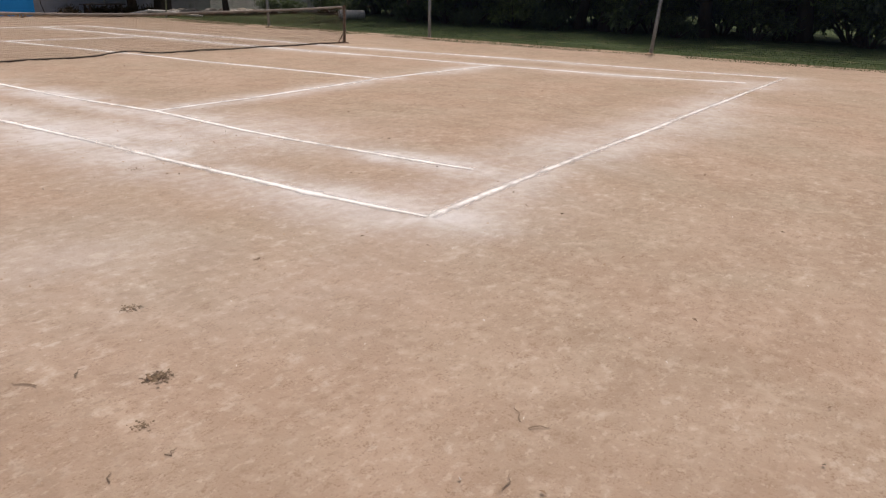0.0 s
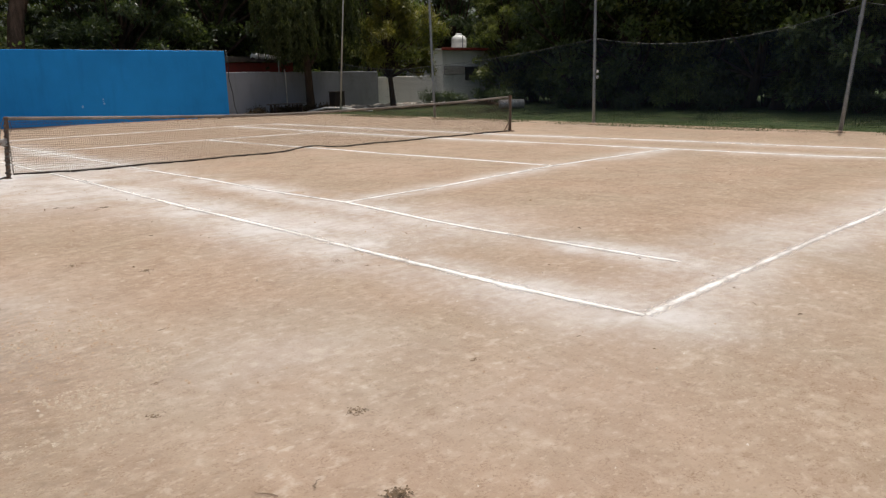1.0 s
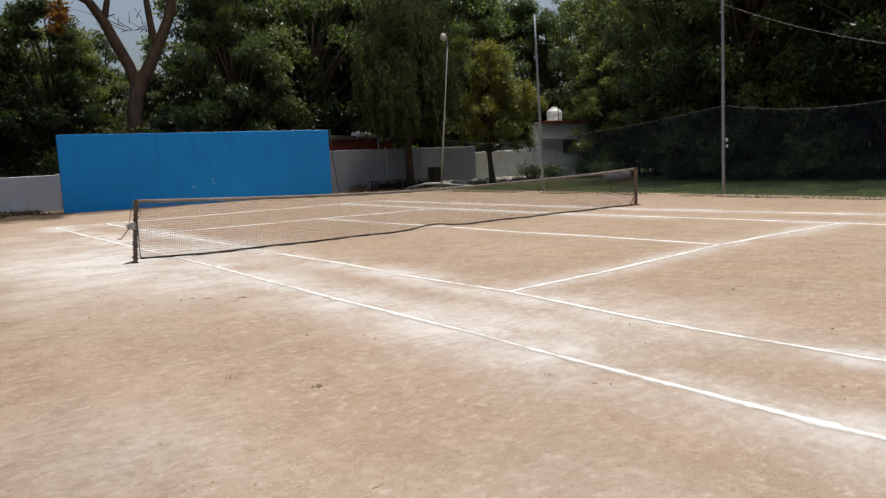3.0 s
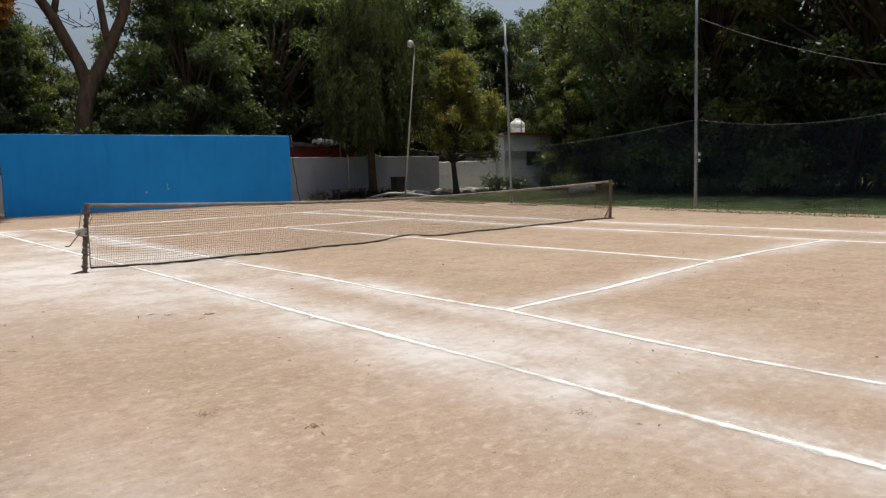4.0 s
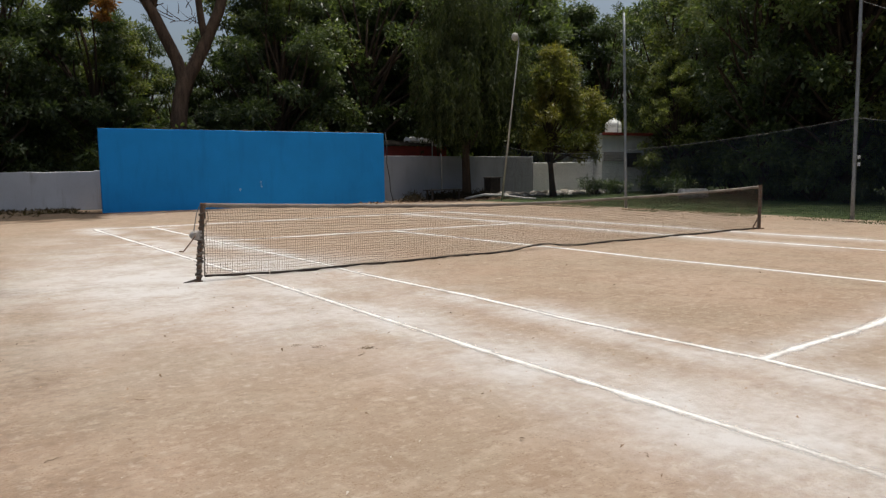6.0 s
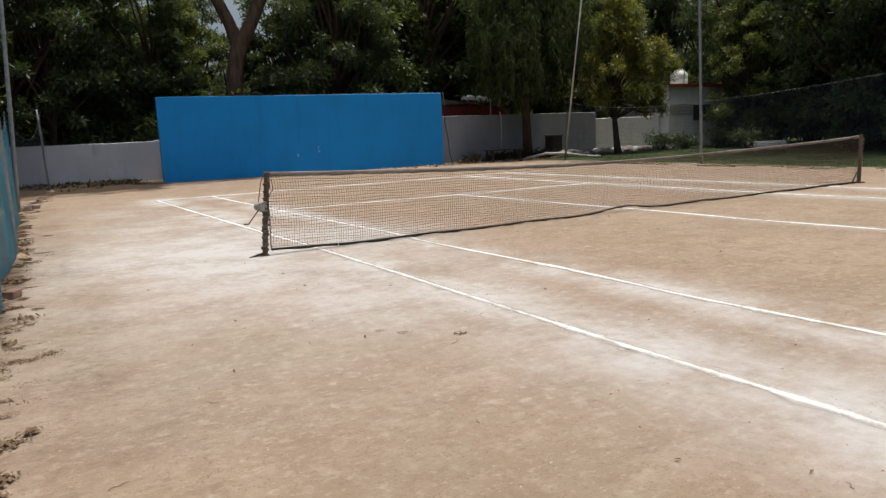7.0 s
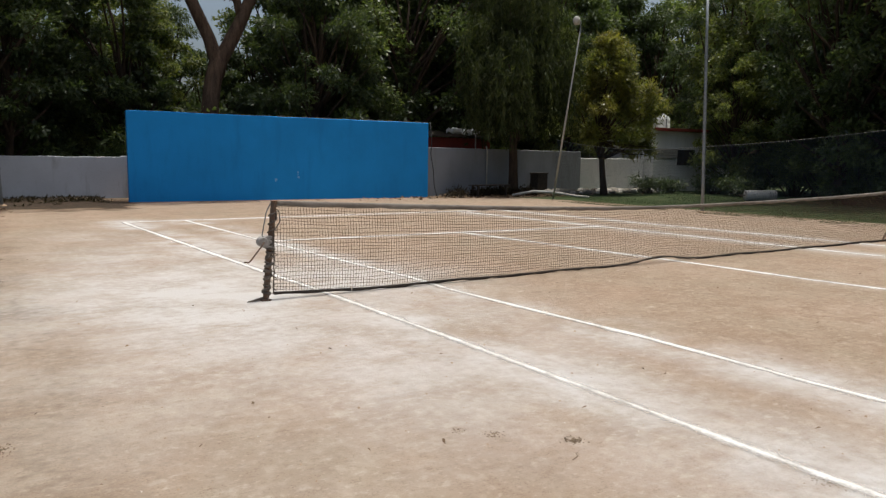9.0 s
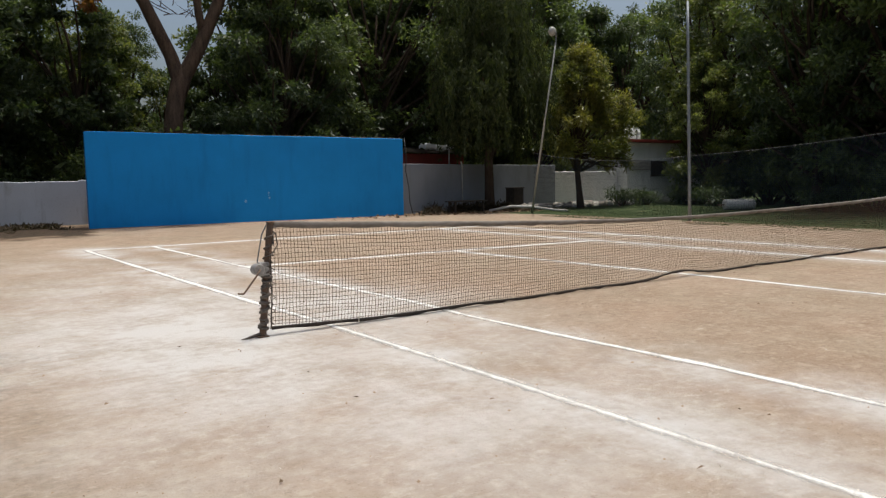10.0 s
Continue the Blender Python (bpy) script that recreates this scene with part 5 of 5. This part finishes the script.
def blades(name, rng, p, height, width, mat, label, lean=0.5):
    n = len(p)
    a = rng.random(n) * 6.283
    h = height * (0.5 + rng.random(n))
    d = np.stack([np.cos(a), np.sin(a), np.zeros(n)], 1)
    s = np.stack([-np.sin(a), np.cos(a), np.zeros(n)], 1) * (width / 2)
    base = np.column_stack([p, np.zeros(n)])
    tip = base + d * (h * lean * rng.random(n))[:, None] + np.column_stack([np.zeros((n, 2)), h])
    v = np.stack([base - s, base + s, tip], 1).reshape(-1, 3)
    return tagged(new(name, fast_mesh(name, v, np.arange(n * 3).reshape(-1, 3), mat, 3)), label, "grass", kind="stuff")


n = 90000
gx, gy = 15.2 + 13 * rg.random(n) ** 1.5, rg.uniform(-4, 30, n)
ok = (cloud(gx, gy, 1.6, 71) > 0.36) & (gx > 15.25 - 0.026 * (gy - 10) + 0.7 * (cloud(gx, gy, 1.5, 21) - 0.4)) & ((gy < 25.5) | (gx > 17.5))
blades("turf", rg, np.stack([gx, gy], 1)[ok], 0.028, 0.012, M_GRASS, "short uneven green turf beside the court")
cx, cy = rg.uniform(-4.4, -3.9, 70), rg.uniform(3, 28, 70)
cx = np.interp(cy, [p[1] for p in FENCE_L], [p[0] for p in FENCE_L]) + np.abs(rg.normal(size=70)) * 0.18
px, py = np.repeat(cx, 30) + rg.normal(size=2100) * 0.06, np.repeat(cy, 30) + rg.normal(size=2100) * 0.03
blades("edge_weeds", rg, np.stack([px, py], 1), 0.008, 0.006, M_DRYBROWN, "small withered weeds along the netting foot", 1.6)


def tuft(at, radius, count, height, seed, mat=None):
    """A flattened weed tuft: blades with dry scraps."""
    rng = np.random.default_rng(seed)
    p = np.array(at) + rng.normal(size=(count, 2)) * radius
    n = count
    a = rng.random(n) * 6.283
    h = height * (0.4 + rng.random(n))
    d = np.stack([np.cos(a), np.sin(a), np.zeros(n)], 1)
    s = np.stack([-np.sin(a), np.cos(a), np.zeros(n)], 1) * 0.0042
    base = np.column_stack([p - np.array(at), np.zeros(n)])
    mid = base + d * (h * 0.7)[:, None] + np.column_stack([np.zeros((n, 2)), h * 0.6])
    tip = base + d * (h * 1.7)[:, None] + np.column_stack([np.zeros((n, 2)), h * 0.35])
    v = np.stack([base - s, base + s, mid + s, tip, mid - s], 1).reshape(-1, 3)
    root = thing("weed_tuft", "small flattened weed tuft on dry clay", "weed", (*at, 0), "weed tufts")
    part("foliage", fast_mesh("foliage", v, np.arange(n * 5).reshape(-1, 5), mat or (M_WEED if seed % 2 else M_DRYWEED), 5), M_GRASS, root)["kind"] = "stuff"


for k, (x, y, r, n, h) in enumerate(((-2.205, 0.227, 0.05, 40, 0.02), (-2.514, -0.477, 0.05, 90, 0.025), (-2.76, -0.74, 0.04, 36, 0.015), (-2.93, 0.89, 0.04, 30, 0.015), (-2.28, 4.43, 0.06, 40, 0.016), (-1.88, 3.74, 0.05, 44, 0.016),
                                      (-0.995, 7.52, 0.055, 70, 0.02), (-1.33, 7.82, 0.06, 44, 0.016), (-1.46, 7.99, 0.05, 30, 0.016), (-0.56, 2.78, 0.06, 36, 0.016), (-0.30, 6.49, 0.08, 50, 0.010), (-3.69, 8.98, 0.09, 120, 0.022), (-3.74, 10.74, 0.07, 90, 0.02), (-3.82, 10.08, 0.05, 60, 0.02), (-3.91, 9.31, 0.07, 90, 0.02), (-3.91, 10.96, 0.09, 70, 0.02),
                                      (-3.92, 10.02, 0.07, 60, 0.02), (-4.09, 8.73, 0.14, 160, 0.03), (-1.9, 3.74, 0.05, 30, 0.014), (-2.76, 1.27, 0.03, 20, 0.012), (-1.33, 0.28, 0.025, 16, 0.01))):
    tuft((x, y), r * 0.5, n + n // 2, h * 0.30, 100 + 2 * k, M_DRYBROWN)
for k, (x, y, r, n) in enumerate(((-3.70, 2.70, 0.10, 230), (-3.86, 2.58, 0.09, 170), (-3.58, 2.78, 0.06, 90), (-4.05, 2.50, 0.10, 90), (-3.78, 2.94, 0.07, 70))):
    tuft((x, y), r, n * 2, 0.0065, 301 + 2 * k, M_WEED)
for k, (x, y, r, n) in enumerate(((-3.82, 2.86, 0.07, 150), (-4.00, 2.56, 0.06, 120), (-3.90, 2.44, 0.05, 90), (-3.63, 2.64, 0.05, 80), (-4.08, 2.64, 0.06, 90))):
    tuft((x, y), r, n * 2, 0.0060, 401 + 2 * k, M_DRYBROWN)
rw = random.Random(31)
for k in range(26):
    y = rw.uniform(8.3, 27.5)
    x = float(np.interp(y, [p[1] for p in FENCE_L], [p[0] for p in FENCE_L])) + 0.06 + abs(rw.gauss(0, 0.16))
    tuft((x, y), rw.uniform(0.025, 0.05), 150, 0.007, 500 + 2 * k, M_LITTER if k % 3 else M_DRYWEED)


def twig(at, a, length, seed):
    rng = random.Random(seed)
    bm = bmesh.new()
    add_tube(bm, [(length * (i / 4 - 0.5), rng.uniform(-0.012, 0.012), 0.005 + rng.uniform(0, 0.006)) for i in range(5)], [0.0026, 0.0026, 0.0022, 0.0018, 0.001], 5)
    ob = solo("twig", bm, M_TWIG, "thin dry twig lying on the clay", "twig", group="twigs")
    ob.matrix_world = pose(*at, 0, 0, 0, a)


for k, (x, y, a, l) in enumerate(((-2.88, -0.11, 120, 0.12), (-2.70, -0.19, 40, 0.07), (-2.79, -0.97, 10, 0.05), (-3.0, -0.92, 60, 0.06), (-1.83, -1.80, 35, 0.11), (-1.86, -1.92, -40, 0.10), (-2.21, -1.98, 20, 0.09),
                                  (-2.52, -0.45, 15, 0.10), (-1.35, 0.27, 0, 0.06), (-1.14, 7.35, 30, 0.12), (-1.9, 3.6, 70, 0.07), (-3.3, 0.2, 100, 0.10), (-2.4, 2.1, 10, 0.06), (-0.9, 4.6, 50, 0.07), (-3.5, 6.4, 20, 0.1), (-2.9, 7.2, 140, 0.08))):
    twig((x, y), a, l, k)

# dead creeper and moss along the wall top
bm = bmesh.new()
length = (BLUE_B - BLUE_A).length
rows = []
for i in range(231):
    p = BLUE_A.lerp(BLUE_B, i / 230)
    h = 0.012 + 0.055 * max(0.0, noise.noise((i * 0.21, 3.0, 0.0)) + 0.25) + 0.02 * abs(noise.noise((i * 0.9, 8.0, 0.0)))
    w = 0.10 + 0.05 * noise.noise((i * 0.3, 5.0, 0.0))
    n2 = Vector(((BLUE_B - BLUE_A).y, -(BLUE_B - BLUE_A).x)).normalized()
    rows.append([bm.verts.new((p.x + n2.x * o, p.y + n2.y * o, 3.04 + z)) for o, z in ((w, 0.0), (w * 0.7, h + 0.02), (-w * 0.7, h + 0.03), (-w, 0.0))])
for p, q in zip(rows, rows[1:]):
    for k in range(3):
        bm.faces.new((p[k], p[k + 1], q[k + 1], q[k]))
part("dead_creeper", bm, M_DARKBOX, practice_wall, "dark dead creeper along the wall top")
# scuffs of white on the blue wall
BD = (BLUE_B - BLUE_A).normalized()
BN = Vector((BD.y, -BD.x))
for s, z, r, k in ((5.05, 0.74, 0.045, 1), (5.90, 1.02, 0.032, 2), (5.92, 0.84, 0.036, 3), (5.90, 0.93, 0.02, 4)):
    bm = bmesh.new()
    ring = [bm.verts.new((r * (1 + 0.5 * noise.noise((a, k, 1))) * math.cos(a), r * (1.2 + 0.6 * noise.noise((a, k, 2))) * math.sin(a), 0)) for a in (i * 0.4488 for i in range(14))]
    bm.faces.new(ring)
    geo = bmesh.ops.extrude_face_region(bm, geom=list(bm.faces))
    for v in geo["geom"]:
        if isinstance(v, bmesh.types.BMVert):
            v.co.z += 0.003
    mark = part("scuff_mark", bm, M_SCUFF, practice_wall, "pale ball scuff mark")
    c = BLUE_A + BD * s + BN * (0.13 + 0.014)
    mark.matrix_basis = Matrix.Translation((c.x, c.y, z)) @ Matrix(((BD.x, 0, BN.x, 0), (BD.y, 0, BN.y, 0), (0, 1, 0, 0), (0, 0, 0, 1)))
